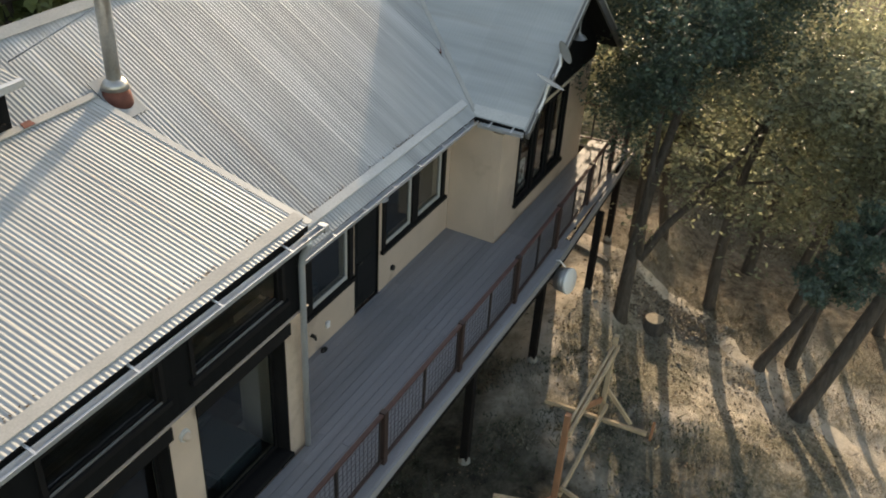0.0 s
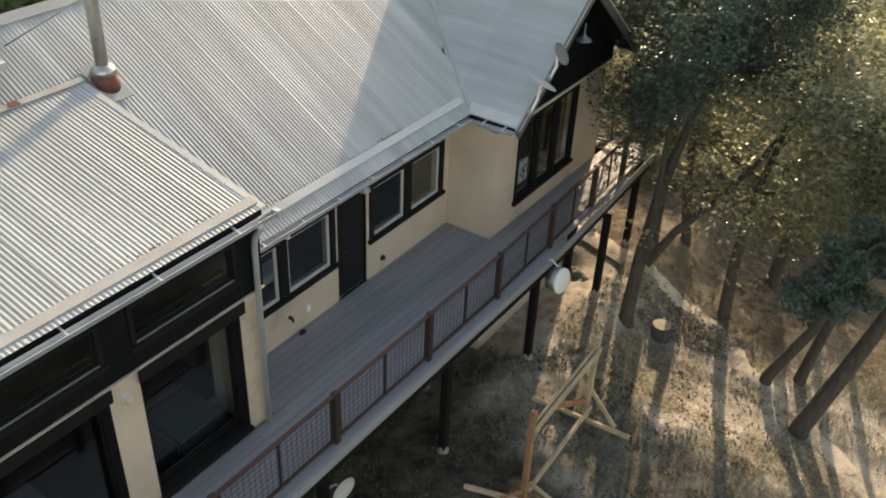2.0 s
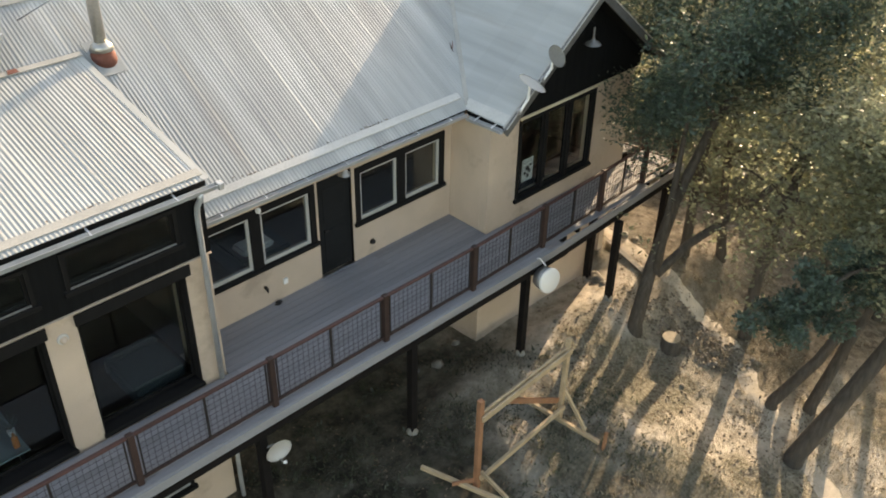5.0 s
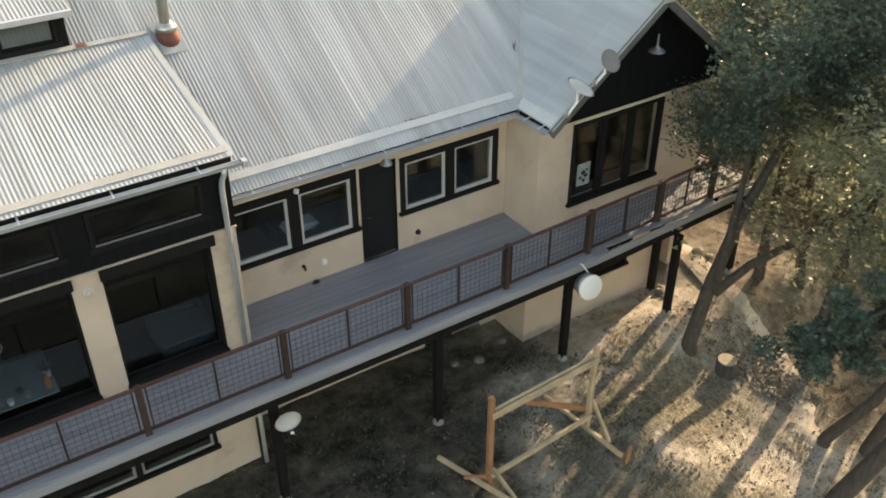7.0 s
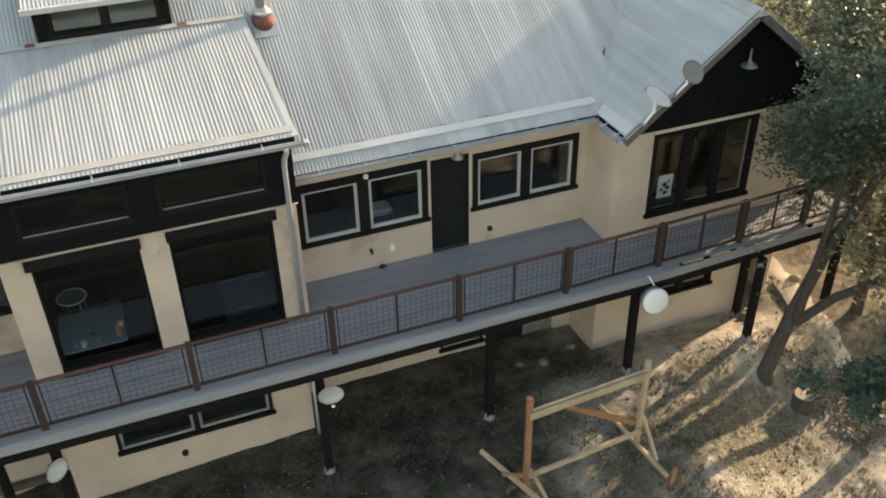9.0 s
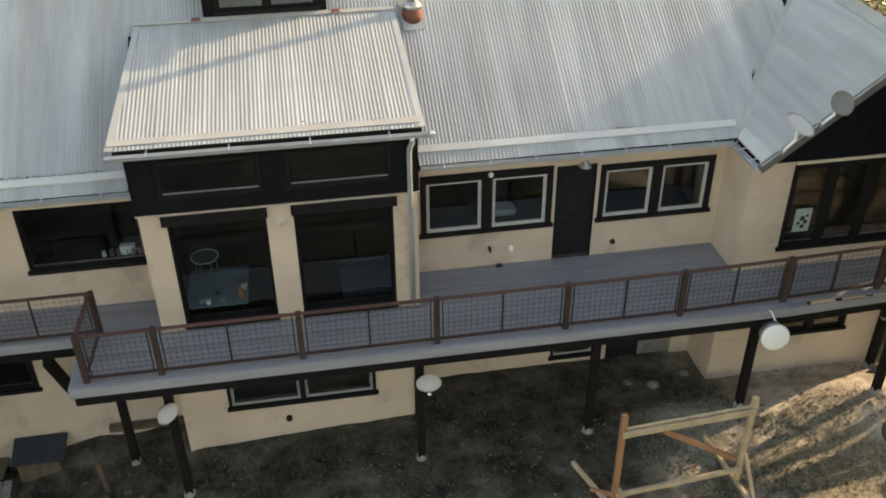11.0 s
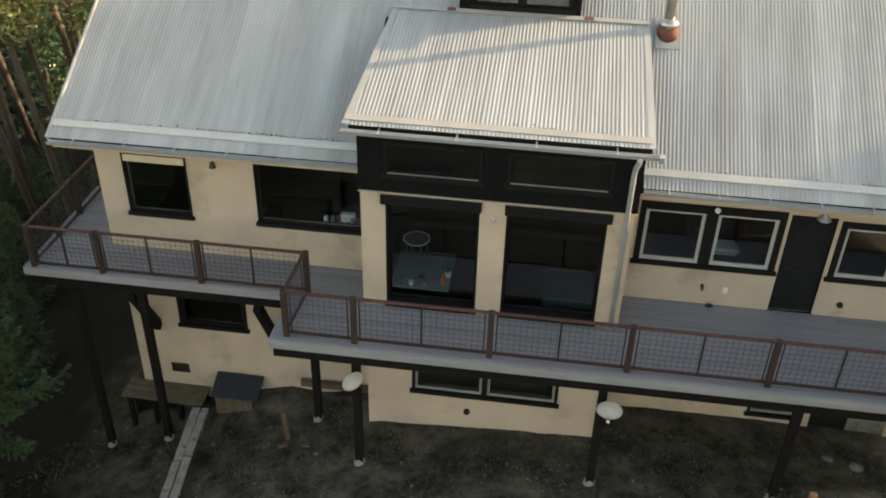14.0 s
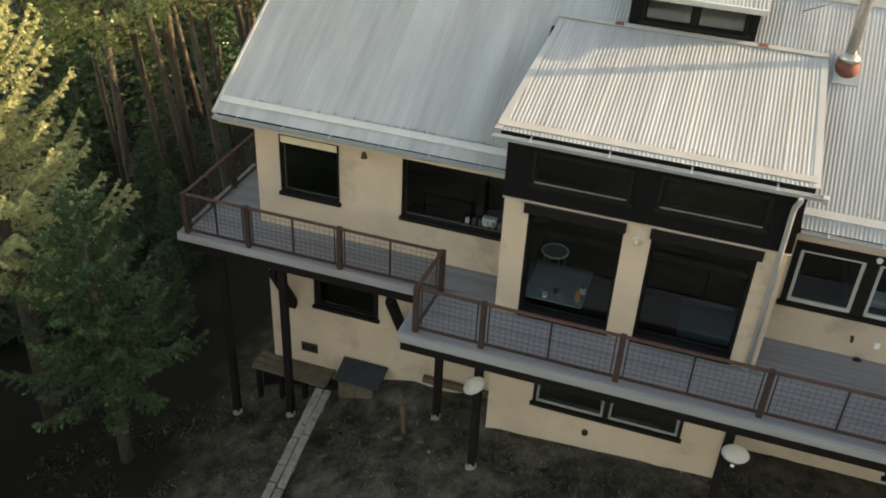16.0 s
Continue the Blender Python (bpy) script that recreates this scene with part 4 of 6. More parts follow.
for px, py in ((-2.36, -2.21), (2.06, -2.21), (5.38, -2.20), (8.55, -2.16), (11.47, -2.28), (13.9, -1.90)):
    deck_post(px, py, -0.405)
deck_post(12.0, -1.25, -0.10)
for px, py in ((-3.55, -0.80), (-6.95, -0.88), (-8.33, -0.88)):
    deck_post(px, py, -0.43 if px < -4 else -0.21)
# knee braces under the side deck
for bx in (-7.18, -4.62):
    part("brace", Shape().beam((bx, -0.86, -0.50), (bx, -0.02, -1.95), 0.14, 0.20, up=(0, 1, 0.4)), M_BEAM, deck, "black timber brace")


# ---- things on the house ----
def flue():
    x, y = 2.70, 2.36
    z = main_z(y)
    t = thing("flue_pipe", "stainless steel flue pipe with a red rubber boot on the roof", "chimney", at=(x, y, z))
    part("boot", Shape().tube([(0, 0, -0.10), (0, 0, 0.08), (0, 0, 0.16), (0, 0, 0.20)], [0.23, 0.20, 0.16, 0.12], 20), M_BOOT, t, "red rubber boot", True)
    part("base_flashing", Shape().beam((-0.0, -0.34, -0.34 * ROOF_PITCH + 0.04), (0, 0.30, 0.30 * ROOF_PITCH + 0.04), 0.44, 0.010, up=(0, -ROOF_PITCH, 1)), M_ROOF, t)
    part("collar", Shape().tube([(0, 0, 0.16), (0, 0, 0.24), (0, 0, 0.30)], [0.20, 0.17, 0.11], 20), M_PIPE, t, "steel storm collar", True)
    part("pipe", Shape().tube([(0, 0, 0.2), (0, 0, 1.2), (0, 0, 1.21), (0, 0, 2.3)], [0.10, 0.10, 0.106, 0.10], 20), M_PIPE, t, "", True)
    part("cap", Shape().tube([(0, 0, 2.30), (0, 0, 2.34), (0, 0, 2.5)], [0.16, 0.17, 0.04], 20), M_PIPE, t, "", True)
    part("stay", Shape().tube([(0, 0, 1.35), (-0.9, 0.9, 0.62)], [0.012, 0.012], 6), M_STEEL, t)


flue()


def dish(name, at, aim, r, label, depth=0.12, arm=True, mount=None, mat=None, elbow=None):
    """A parabolic dish: bowl, rim, feed arm, bracket back to its support."""
    t = thing(name, label, "satellite dish", "satellite dishes", at=at)
    d = Vector(aim).normalized()
    q = d.to_track_quat("Z", "Y").to_matrix().to_4x4()
    s = Shape()
    rings = []
    for i in range(7):
        rr = r * i / 6
        rings.append([s.bm.verts.new(q @ Vector((rr * math.cos(k * math.tau / 28), rr * 0.92 * math.sin(k * math.tau / 28), depth * (i / 6) ** 2 - depth))) for k in range(28)] if i else
                     [s.bm.verts.new(q @ Vector((0, 0, -depth)))])
    for k in range(28):
        s.bm.faces.new((rings[0][0], rings[1][k], rings[1][(k + 1) % 28]))
    for a, b in zip(rings[1:], rings[2:]):
        for k in range(28):
            s.bm.faces.new((a[k], b[k], b[(k + 1) % 28], a[(k + 1) % 28]))
    bmesh.ops.solidify(s.bm, geom=s.bm.faces[:], thickness=0.008)
    part("reflector", s, mat or M_DISH, t, "", True)
    if arm:
        part("feed_arm", Shape().tube([q @ Vector((0, -r * 0.9, -0.02)), q @ Vector((0, -r * 0.5, r * 0.8))], [0.012, 0.010], 6), M_STEEL, t)
        part("feed", Shape().tube([q @ Vector((0, -r * 0.5, r * 0.78)), q @ Vector((0, -r * 0.38, r * 0.72))], [0.035, 0.03], 8), M_DISH, t)
    m = Vector(mount) - Vector(at)
    if elbow:
        e = Vector(elbow) - Vector(at)
        part("bracket", Shape().tube([q @ Vector((0, 0, -depth)), q @ Vector((0, 0, -depth - 0.05)), e + Vector((0, 0, 0.04)), e, e + (m - e) * 0.15, m], [0.030, 0.026, 0.026, 0.030, 0.026, 0.026], 10), M_DISH, t, "white bent pipe bracket")
        part("foot", Shape().tube([m + Vector((0, -0.012, 0)), m + Vector((0, 0.03, 0))], [0.06, 0.06], 12), M_STEEL, t, "grey mounting plate")
    else:
        part("bracket", Shape().tube([q @ Vector((0, 0, -depth)), q @ Vector((0, 0, -depth - 0.10)), m], [0.028, 0.024, 0.022], 8), M_STEEL, t)
    return t


dish("satellite_dish", (-2.37, -2.46, -0.70), (0.74, -0.84, 0.06), 0.215, "small white satellite dish fixed to a deck post", arm=False, mount=(-2.34, -2.23, -0.62))
dish("satellite_dish", (2.18, -2.52, -0.66), (-0.10, -0.99, -0.02), 0.23, "small white satellite dish fixed to a deck post", depth=0.07, mount=(2.08, -2.23, -0.75))
dish("satellite_dish", (8.82, -1.71, 3.46), (0.37, -0.30, 0.88), 0.305, "white satellite dish on the roof edge", depth=0.04, arm=False, mount=(8.65, -1.605, 2.90), elbow=(8.83, -1.63, 3.12))
dish("satellite_dish", (9.54, -1.66, 3.77), (0.15, -0.8, 0.6), 0.24, "grey satellite dish on the roof edge", depth=0.05, arm=False, mat=M_FLASH, mount=(9.26, -1.605, 3.37), elbow=(9.46, -1.62, 3.54))


def drum_antenna():
    t = thing("drum_antenna", "white drum antenna with a flat cover on a deck post", "antenna", at=(8.68, -2.58, -0.44))
    d = Vector((-0.12, -0.96, 0.16)).normalized()
    part("drum", Shape().tube([d * -0.16, d * 0.07], [0.225, 0.265], 32), M_STEEL, t, "grey metal shroud", True)
    part("cover", Shape().tube([d * 0.071, d * 0.10, d * 0.115], [0.27, 0.265, 0.24], 32), M_DISH, t, "white flat cover", True)
    part("mount", Shape().tube([d * -0.16, d * -0.30, Vector((-0.12, 0.42, 0.10))], [0.06, 0.05, 0.05], 10), M_STEEL, t)
    part("cable", Shape().tube([(0, 0.05, 0.30), (-0.06, 0.16, 0.45), (-0.08, 0.30, 0.38)], [0.014] * 3, 6), M_DISH, t)


drum_antenna()


def barn_lamp(at, reach=0.32, drop=0.18, r=0.13, label="galvanised barn lamp on a curved arm", mat=None, stem=0.0):
    """Wall lamp: plate, gooseneck, bell shade, bulb; the wall faces -y."""
    t = thing("barn_lamp", label, "lamp", "wall lamps", at=at)
    part("plate", Shape().tube([(0, 0, 0), (0, -0.02, 0)], [0.05, 0.05], 14), M_TRIM if stem else M_STEEL, t)
    part("arm", Shape().tube([(0, -0.02, 0), (0, -reach * 0.4, 0.10 + stem), (0, -reach * 0.85, 0.09 + stem), (0, -reach, stem)], [0.012] * 4, 8), M_TRIM if stem else M_STEEL, t)
    if stem:
        part("stem", Shape().tube([(0, -reach, stem), (0, -reach, 0.0)], [0.018, 0.022], 10), M_STEEL, t)
    part("shade", Shape().tube([(0, -reach, 0.0), (0, -reach, -drop * 0.4), (0, -reach, -drop * 0.7), (0, -reach, -drop)], [0.03, 0.05, r * 0.75, r], 20, False), mat or M_STEEL, t, "bell-shaped metal shade", True)
    part("bulb", Shape().tube([(0, -reach, -drop * 0.5), (0, -reach, -drop * 0.9)], [0.03, 0.035], 10), M_DISH, t)


barn_lamp((11.00, -1.083, 3.66), 0.30, 0.13, 0.165, stem=0.22)
barn_lamp((5.55, -0.003, 2.34), 0.22, 0.16, 0.12)
barn_lamp((-5.45, -0.003, 2.24), 0.16, 0.12, 0.07, "small dark wall lamp on stucco", M_BLACK)


def wall_bits():
    t = thing("wall_light", "round beige wall light on a stucco pier", "lamp", at=(-0.13, BAY_Y - 0.003, 2.08))
    part("plate", Shape().tube([(0, 0, 0), (0, -0.03, 0)], [0.085, 0.08], 18), M_BAND, t)
    part("globe", Shape().tube([(0, -0.03, 0), (0, -0.07, -0.01), (0, -0.10, -0.015)], [0.06, 0.05, 0.02], 14), M_STUCCO, t)
    t = thing("security_light", "small white globe light on a window trim", "lamp", at=(3.78, -0.035, 2.10))
    part("globe", Shape().tube([(0, 0, 0), (0, -0.05, 0), (0, -0.10, -0.01)], [0.03, 0.055, 0.03], 12), M_DISH, t)
    t = thing("hose_tap", "dark outdoor tap low on the wall", "tap", at=(3.80, -0.003, 0.42))
    part("valve", Shape().tube([(0, 0, 0), (0, -0.07, 0), (0.0, -0.09, -0.06)], [0.035, 0.03, 0.02], 8), M_BLACK, t)
    t = thing("outlet_box", "white outdoor socket box on stucco", "socket", at=(4.23, -0.003, 0.37))
    part("box", Shape().box(-0.045, -0.05, -0.06, 0.045, 0, 0.06).bevel(0.008), M_DISH, t)
    t = thing("wall_vent", "round dark vent low on stucco", "vent", at=(6.33, -0.003, 0.28))
    part("hood", Shape().tube([(0, 0, 0), (0, -0.05, 0)], [0.06, 0.05], 12), M_BLACK, t)
    t = thing("hose_coil", "short dark hose lying on deck boards", "hose", at=(3.98, -0.12, 0.0))
    part("coil", Shape().tube([(0.08 * math.cos(a * 0.7) * (1 - a * 0.03), 0.04 * math.sin(a * 0.7), 0.02 + 0.004 * a) for a in range(18)], [0.014] * 18, 6), M_BLACK, t)
    t = thing("foundation_vent", "small dark pipe stub in basement wall", "pipe", at=(-0.42, BAY_Y - 0.003, -2.46))
    part("stub", Shape().tube([(0, 0, 0), (0, -0.06, 0)], [0.06, 0.06], 12), M_BLACK, t)


wall_bits()


def debris():
    t = thing("dead_branch", "short reddish dead branch lying in the roof valley", "branch", at=(9.05, 0.62, 3.32))
    part("stem", Shape().tube([(-0.03, -0.14, -0.10), (0.0, 0.0, 0.0), (0.06, 0.13, 0.10)], [0.022, 0.03, 0.012], 7), M_BARK, t, "", True)
    part("twig", Shape().tube([(0.0, 0.0, 0.0), (0.07, 0.05, 0.10), (0.09, 0.08, 0.15)], [0.014, 0.010, 0.004], 5), M_BOOT, t, "reddish twig", True)


debris()


# ---- inside the bay ----
def room_things():
    t = thing("dining_table", "glass-topped table behind the bay window", "table", at=(-1.45, -0.12, -0.25))
    part("tabletop", Shape().box(-0.57, -0.60, 0.45, 0.55, 0.66, 0.48).bevel(0.008), M_GLASSTOP, t, "greenish glass top")
    for lx in (-0.5, 0.42):
        for ly in (-0.45, 0.65):
            part("leg", Shape().box(lx, ly, 0, lx + 0.06, ly + 0.06, 0.45), M_BLACK, t)
    t = thing("round_stool", "round-topped metal stool beside a table", "stool", at=(-1.72, 0.62, -0.25))
    part("seat", Shape().tube([(0, 0, 0.68), (0, 0, 0.71)], [0.26, 0.26], 28), M_GLASSTOP, t)
    part("seat_rim", Shape().tube([(0.26 * math.cos(a * math.tau / 24), 0.26 * math.sin(a * math.tau / 24), 0.71) for a in range(25)], [0.015] * 25, 6, False), M_DISH, t, "pale rim")
    for a in range(4):
        c, s = math.cos(a * math.pi / 2 + 0.6), math.sin(a * math.pi / 2 + 0.6)
        part("leg", Shape().tube([(0.2 * c, 0.2 * s, 0.68), (0.28 * c, 0.28 * s, 0)], [0.015, 0.015], 6), M_STEEL, t)
    t = thing("bottle", "orange plastic bottle on a glass table", "bottle", at=(-1.02, -0.54, 0.232))
    part("body", Shape().tube([(0, 0, 0), (0, 0, 0.17), (0, 0, 0.21), (0, 0, 0.27)], [0.05, 0.05, 0.02, 0.018], 12), M_ORANGE, t)
    for bx, by, mat, nm in ((-1.62, -0.54, M_DISH, "mug"), (-1.74, -0.48, M_STEEL, "mug"), (-1.45, -0.35, M_SOFA, "bowl"), (-1.36, -0.5, M_STEEL, "bowl")):
        t = thing(nm, "small pale %s on a glass table" % nm, nm, at=(bx, by - 0.1, 0.232))
        part("body", Shape().tube([(0, 0, 0), (0, 0, 0.09)], [0.04, 0.055], 12), mat, t)
    t = thing("houseplant", "small spiky plant on a glass table", "plant", at=(-0.97, -0.26, 0.232))
    part("pot", Shape().tube([(0, 0, 0), (0, 0, 0.1)], [0.05, 0.06], 10), M_DISH, t)
    s = Shape()
    for k in range(14):
        a = k * 2.4
        s.beam((0, 0, 0.1), (0.13 * math.cos(a), 0.13 * math.sin(a), 0.22 + 0.05 * (k % 3)), 0.012, 0.003)
    part("leaves", s, M_LEAF, t)
    t = thing("sofa", "low grey-blue sofa behind the bay window", "sofa", at=(1.25, -0.1, -0.25))
    part("seat", Shape().box(-0.40, -0.45, 0.08, 0.55, 0.45, 0.40).bevel(0.05, 2), M_SOFA, t)
    part("backrest", Shape().box(-0.40, 0.46, 0.08, 0.55, 0.62, 0.44).bevel(0.05, 2), M_SOFA, t)
    for k in range(7):
        x = -3.45 + k * 0.13
        t = thing("jar", "small kitchen jar on a window ledge", "jar", "jars on the ledge", at=(x, 0.26, 0.92))
        part("body", Shape().tube([(0, 0, 0), (0, 0, 0.10 + 0.02 * (k % 3))], [0.045, 0.04], 10), (M_DISH, M_STEEL, M_BOOT)[k % 3], t)
    part("ledge", Shape().box(-4.7, 0.203, 0.86, -2.66, 0.6, 0.918), M_TRIM, house)
    t = thing("bed", "pale rumpled bed behind a window", "bed", at=(4.2, 1.2, 0.0))
    part("mattress", Shape().box(-0.5, -0.7, 0.25, 0.6, 1.2, 0.7).bevel(0.06, 2), M_SOFA, t)
    part("pillow", Shape().box(-0.4, -0.6, 0.705, 0.3, -0.15, 0.85).bevel(0.06, 2), M_DISH, t)


room_things()


# ---- yard ----
def swing_frame():
    x0, x1, y = 5.32, 7.66, -4.0
    g0, g1 = ground_z(x0, y), ground_z(x1, y)
    o = Vector((x0, y, g0))
    t = thing("swing_set", "raw lumber swing frame standing in dry grass", "swing set", at=o)

    def bar(name, a, b, w, h, mat, label=""):
        part(name, Shape().beam(Vector(a) - o, Vector(b) - o, w, h).bevel(0.006), mat, t, label)

    bar("post", (x0, y, g0 - 0.1), (x0, y, -0.57), 0.10, 0.10, M_WOODRED, "reddish lumber post")
    bar("post", (x1, y, g1 - 0.1), (x1 + 0.02, y, -0.53), 0.09, 0.09, M_WOOD)
    bar("top_beam", (x0 - 0.02, y - 0.076, -0.97), (x1 + 0.05, y - 0.072, -0.81), 0.045, 0.13, M_WOOD)
    bar("top_beam", (x0 - 0.02, y + 0.000, -0.94), (x1 + 0.10, y + 0.000, -0.78), 0.045, 0.13, M_WOOD)
    bar("low_beam", (x0, y - 0.085, -2.45), (x1, y - 0.085, -2.20), 0.06, 0.10, M_WOOD)
    bar("brace", (6.10, y + 0.03, -1.10), (x1 - 0.08, y + 0.03, -2.06), 0.05, 0.11, M_WOODRED)
    bar("foot", (7.50, -2.90, g1 + 0.08), (7.76, -4.92, g1 - 0.02), 0.07, 0.09, M_WOOD)
    bar("strut", (x1 + 0.05, y - 0.02, -1.85), (7.72, -4.60, g1 + 0.10), 0.05, 0.08, M_WOOD)
    bar("foot", (4.82, -3.05, g0 + 0.12), (5.42, -4.75, g0 + 0.05), 0.07, 0.09, M_WOOD)
    bar("strut", (x0 + 0.04, y - 0.06, -2.30), (5.45, -4.65, g0 + 0.10), 0.05, 0.08, M_WOOD)
    bar("foot_rail", (4.96, -3.72, g0 + 0.10), (x0, y, g0 + 0.16), 0.05, 0.08, M_WOODRED)
    s = thing("timber_stake", "short reddish timber stake in the ground", "stake", at=(7.80, -5.0, ground_z(7.8, -5.0)))
    part("stake", Shape().beam((0, 0, -0.1), (0.05, 0.0, 0.42), 0.08, 0.05).bevel(0.006), M_WOODRED, s)


swing_frame()


def stump(x, y, r, h):
    g = ground_z(x, y)
    t = thing("tree_stump", "pale sawn tree stump on bare earth", "stump", at=(x, y, g))
    part("bark", Shape().tube([(0, 0, -0.1), (0, 0, 0.05), (0, 0, h)], [r * 1.25, r * 1.05, r], 18), M_BARK, t, "", True)
    part("cut_face", Shape().tube([(0, 0, h), (0, 0, h + 0.012)], [r * 0.96, r * 0.94], 18), M_SAWN, t, "pale sawn face")


stump(11.86, -3.86, 0.22, 0.30)


def hutch():
    t = thing("hutch", "low tan wooden box with a dark felt lid beside the wall", "box", at=(-5.47, -0.30, -3.75))
    part("body", Shape().box(-0.46, -0.20, -0.5, 0.36, 0.27, 0.46).bevel(0.01), M_TANWOOD, t)
    for k in range(4):
        part("front_board", Shape().box(-0.46 + 0.205 * k, -0.222, -0.5, -0.46 + 0.205 * k + 0.198, -0.201, 0.44), M_TANWOOD, t)
    part("lid", Shape().beam((0, -0.32, 0.49), (0, 0.27, 0.68), 1.04, 0.05, up=(0, -0.3, 1)).bevel(0.008), M_DARKROOF, t, "dark felt lid")
    t = thing("wall_ledge", "weathered board ledge along the wall foot", "ledge", at=(-7.1, -0.2, -3.55))
    for k in range(3):
        y0, y1 = -0.20 * k + 0.19, -0.20 * k - 0.005
        part("slab", Shape().prism([(-0.95, y0, 0), (-0.95, y1 + 0.03, 0), (0.88, y1 - 0.02, 0), (0.88, y0, 0)], (0, 0, -0.05)), M_TANWOOD, t)
    # board and stubs are black: the shade below the slabs put in as colour
    part("shade_board", Shape().box(-0.90, 0.02, -0.9, 0.84, 0.09, -0.053), M_BEAM, t, "black board standing for the shade under the ledge")
    for lx in (-0.86, -0.30, 0.28, 0.76):
        part("stub", Shape().box(lx, -0.36, -1.1, lx + 0.11, -0.26, -0.053).bevel(0.01), M_BEAM, t)
    a, b = Vector((-6.22, -0.66, -3.60)), Vector((-6.02, -4.8, ground_z(-6.02, -4.8) + 0.05))
    t = thing("plank", "weathered cracked plank walkway lying down the slope", "plank", at=a)
    d = (b - a).normalized()
    w = Vector((-d.y, d.x, 0)).normalized()
    prng = random.Random(5)
    for k in (-1, 1):
        u = 0.0
        while u < 0.90:
            v = min(1.0, u + 0.27 + 0.10 * prng.random())
            if v > 0.9:
                v = 1.0 - 0.02 * (k + 1)
            j = [w * (0.095 * k + 0.018 * (prng.random() - 0.5)) + Vector((0, 0, 0.02 * prng.random())) for _ in (0, 1)]
            part("board", Shape().beam((b - a) * (u + 0.003) + j[0], (b - a) * (v - 0.003) + j[1], 0.165 + 0.02 * prng.random(), 0.06).bevel(0.014), M_OLDWOOD, t)
            u = v
    for f in (0.12, 0.5, 0.88):
        part("batten", Shape().beam((b - a) * f - w * 0.18 - Vector((0, 0, 0.06)), (b - a) * f + w * 0.18 - Vector((0, 0, 0.06)), 0.09, 0.05), M_OLDWOOD, t)
    t = thing("retaining_board", "weathered timber edging along the wall foot", "board", at=(-3.3, -0.10, -3.02))
    part("board", Shape().box(-0.80, -0.08, -0.07, 0.68, 0.06, 0.06).bevel(0.01), M_TANWOOD, t)
    for bx in (-0.55, 0.45):
        part("peg", Shape().box(bx, -0.06, -0.6, bx + 0.08, 0.04, -0.072), M_TANWOOD, t)
    t = thing("upright_board", "orange-brown split board standing in the ground", "board", at=(-4.04, -1.42, ground_z(-4.04, -1.42)))
    part("board", Shape().beam((0, 0, -0.1), (-0.10, 0.12, 0.70), 0.10, 0.04).bevel(0.012), M_WOODORANGE, t)
    for x, y, r in ((-4.12, -1.62, 0.5), (-3.61, -1.62, -0.2)):
        t = thing("firewood", "orange split log lying on the ground", "log", "split logs", at=(x, y, ground_z(x, y) + 0.05))
        part("log", Shape().beam((-0.10, 0, 0), (0.10, 0.14 * r, 0.03), 0.10, 0.07).bevel(0.015), M_WOODORANGE, t)
    a, b = Vector((13.42, -0.80, ground_z(13.42, -0.80) + 0.05)), Vector((12.96, -2.25, ground_z(12.96, -2.25) + 0.05))
    t = thing("edging_board", "pale sunlit board lying on the slope", "board", at=a)
    part("board", Shape().beam((0, 0, 0), b - a, 0.14, 0.06).bevel(0.01), M_OLDWOOD, t)
    t = thing("storage_box", "white box on a window ledge", "box", at=(-3.02, 0.30, 0.92))
    part("body", Shape().box(-0.14, -0.05, 0, 0.14, 0.08, 0.17).bevel(0.01), M_DISH, t)


hutch()


# ---- trees ----
def leaves(rng, centres, radii, count, size, flat=0.5, droop=0.0):
    """Many small leaf quads in clumps; returns vertices and faces."""
    c = np.array(centres)
    r = np.array(radii)
    w = r ** 2
    idx = rng.choice(len(c), count, p=w / w.sum())
    d = rng.normal(size=(count, 3))
    d /= np.linalg.norm(d, axis=1)[:, None]
    rad = r[idx] * (0.35 + 0.65 * rng.random(count) ** 0.5) * (0.75 + 0.5 * rng.random(count))
    p = c[idx] + d * rad[:, None] * np.array([1, 1, 0.72])
    a = rng.normal(size=(count, 3))
    a[:, 2] = a[:, 2] * flat - droop
    a /= np.linalg.norm(a, axis=1)[:, None]
    b = np.cross(a, rng.normal(size=(count, 3)))
    b /= np.linalg.norm(b, axis=1)[:, None]
    s = size * (0.6 + 0.8 * rng.random(count))[:, None]
    vs = np.stack([p - a * s, p + b * s * 0.45, p + a * s, p - b * s * 0.45], 1).reshape(-1, 3)
    return vs


def quads_mesh(name, vs, mat):
    n = len(vs) // 4
    me = bpy.data.meshes.new(name)
    me.vertices.add(4 * n)
    me.vertices.foreach_set("co", vs.astype(np.float32).ravel())
    me.loops.add(4 * n)
    me.loops.foreach_set("vertex_index", np.arange(4 * n, dtype=np.int32))
    me.polygons.add(n)
    me.polygons.foreach_set("loop_start", np.arange(0, 4 * n, 4, dtype=np.int32))
    me.update()
    me.validate()
    me.materials.append(mat)
    return me


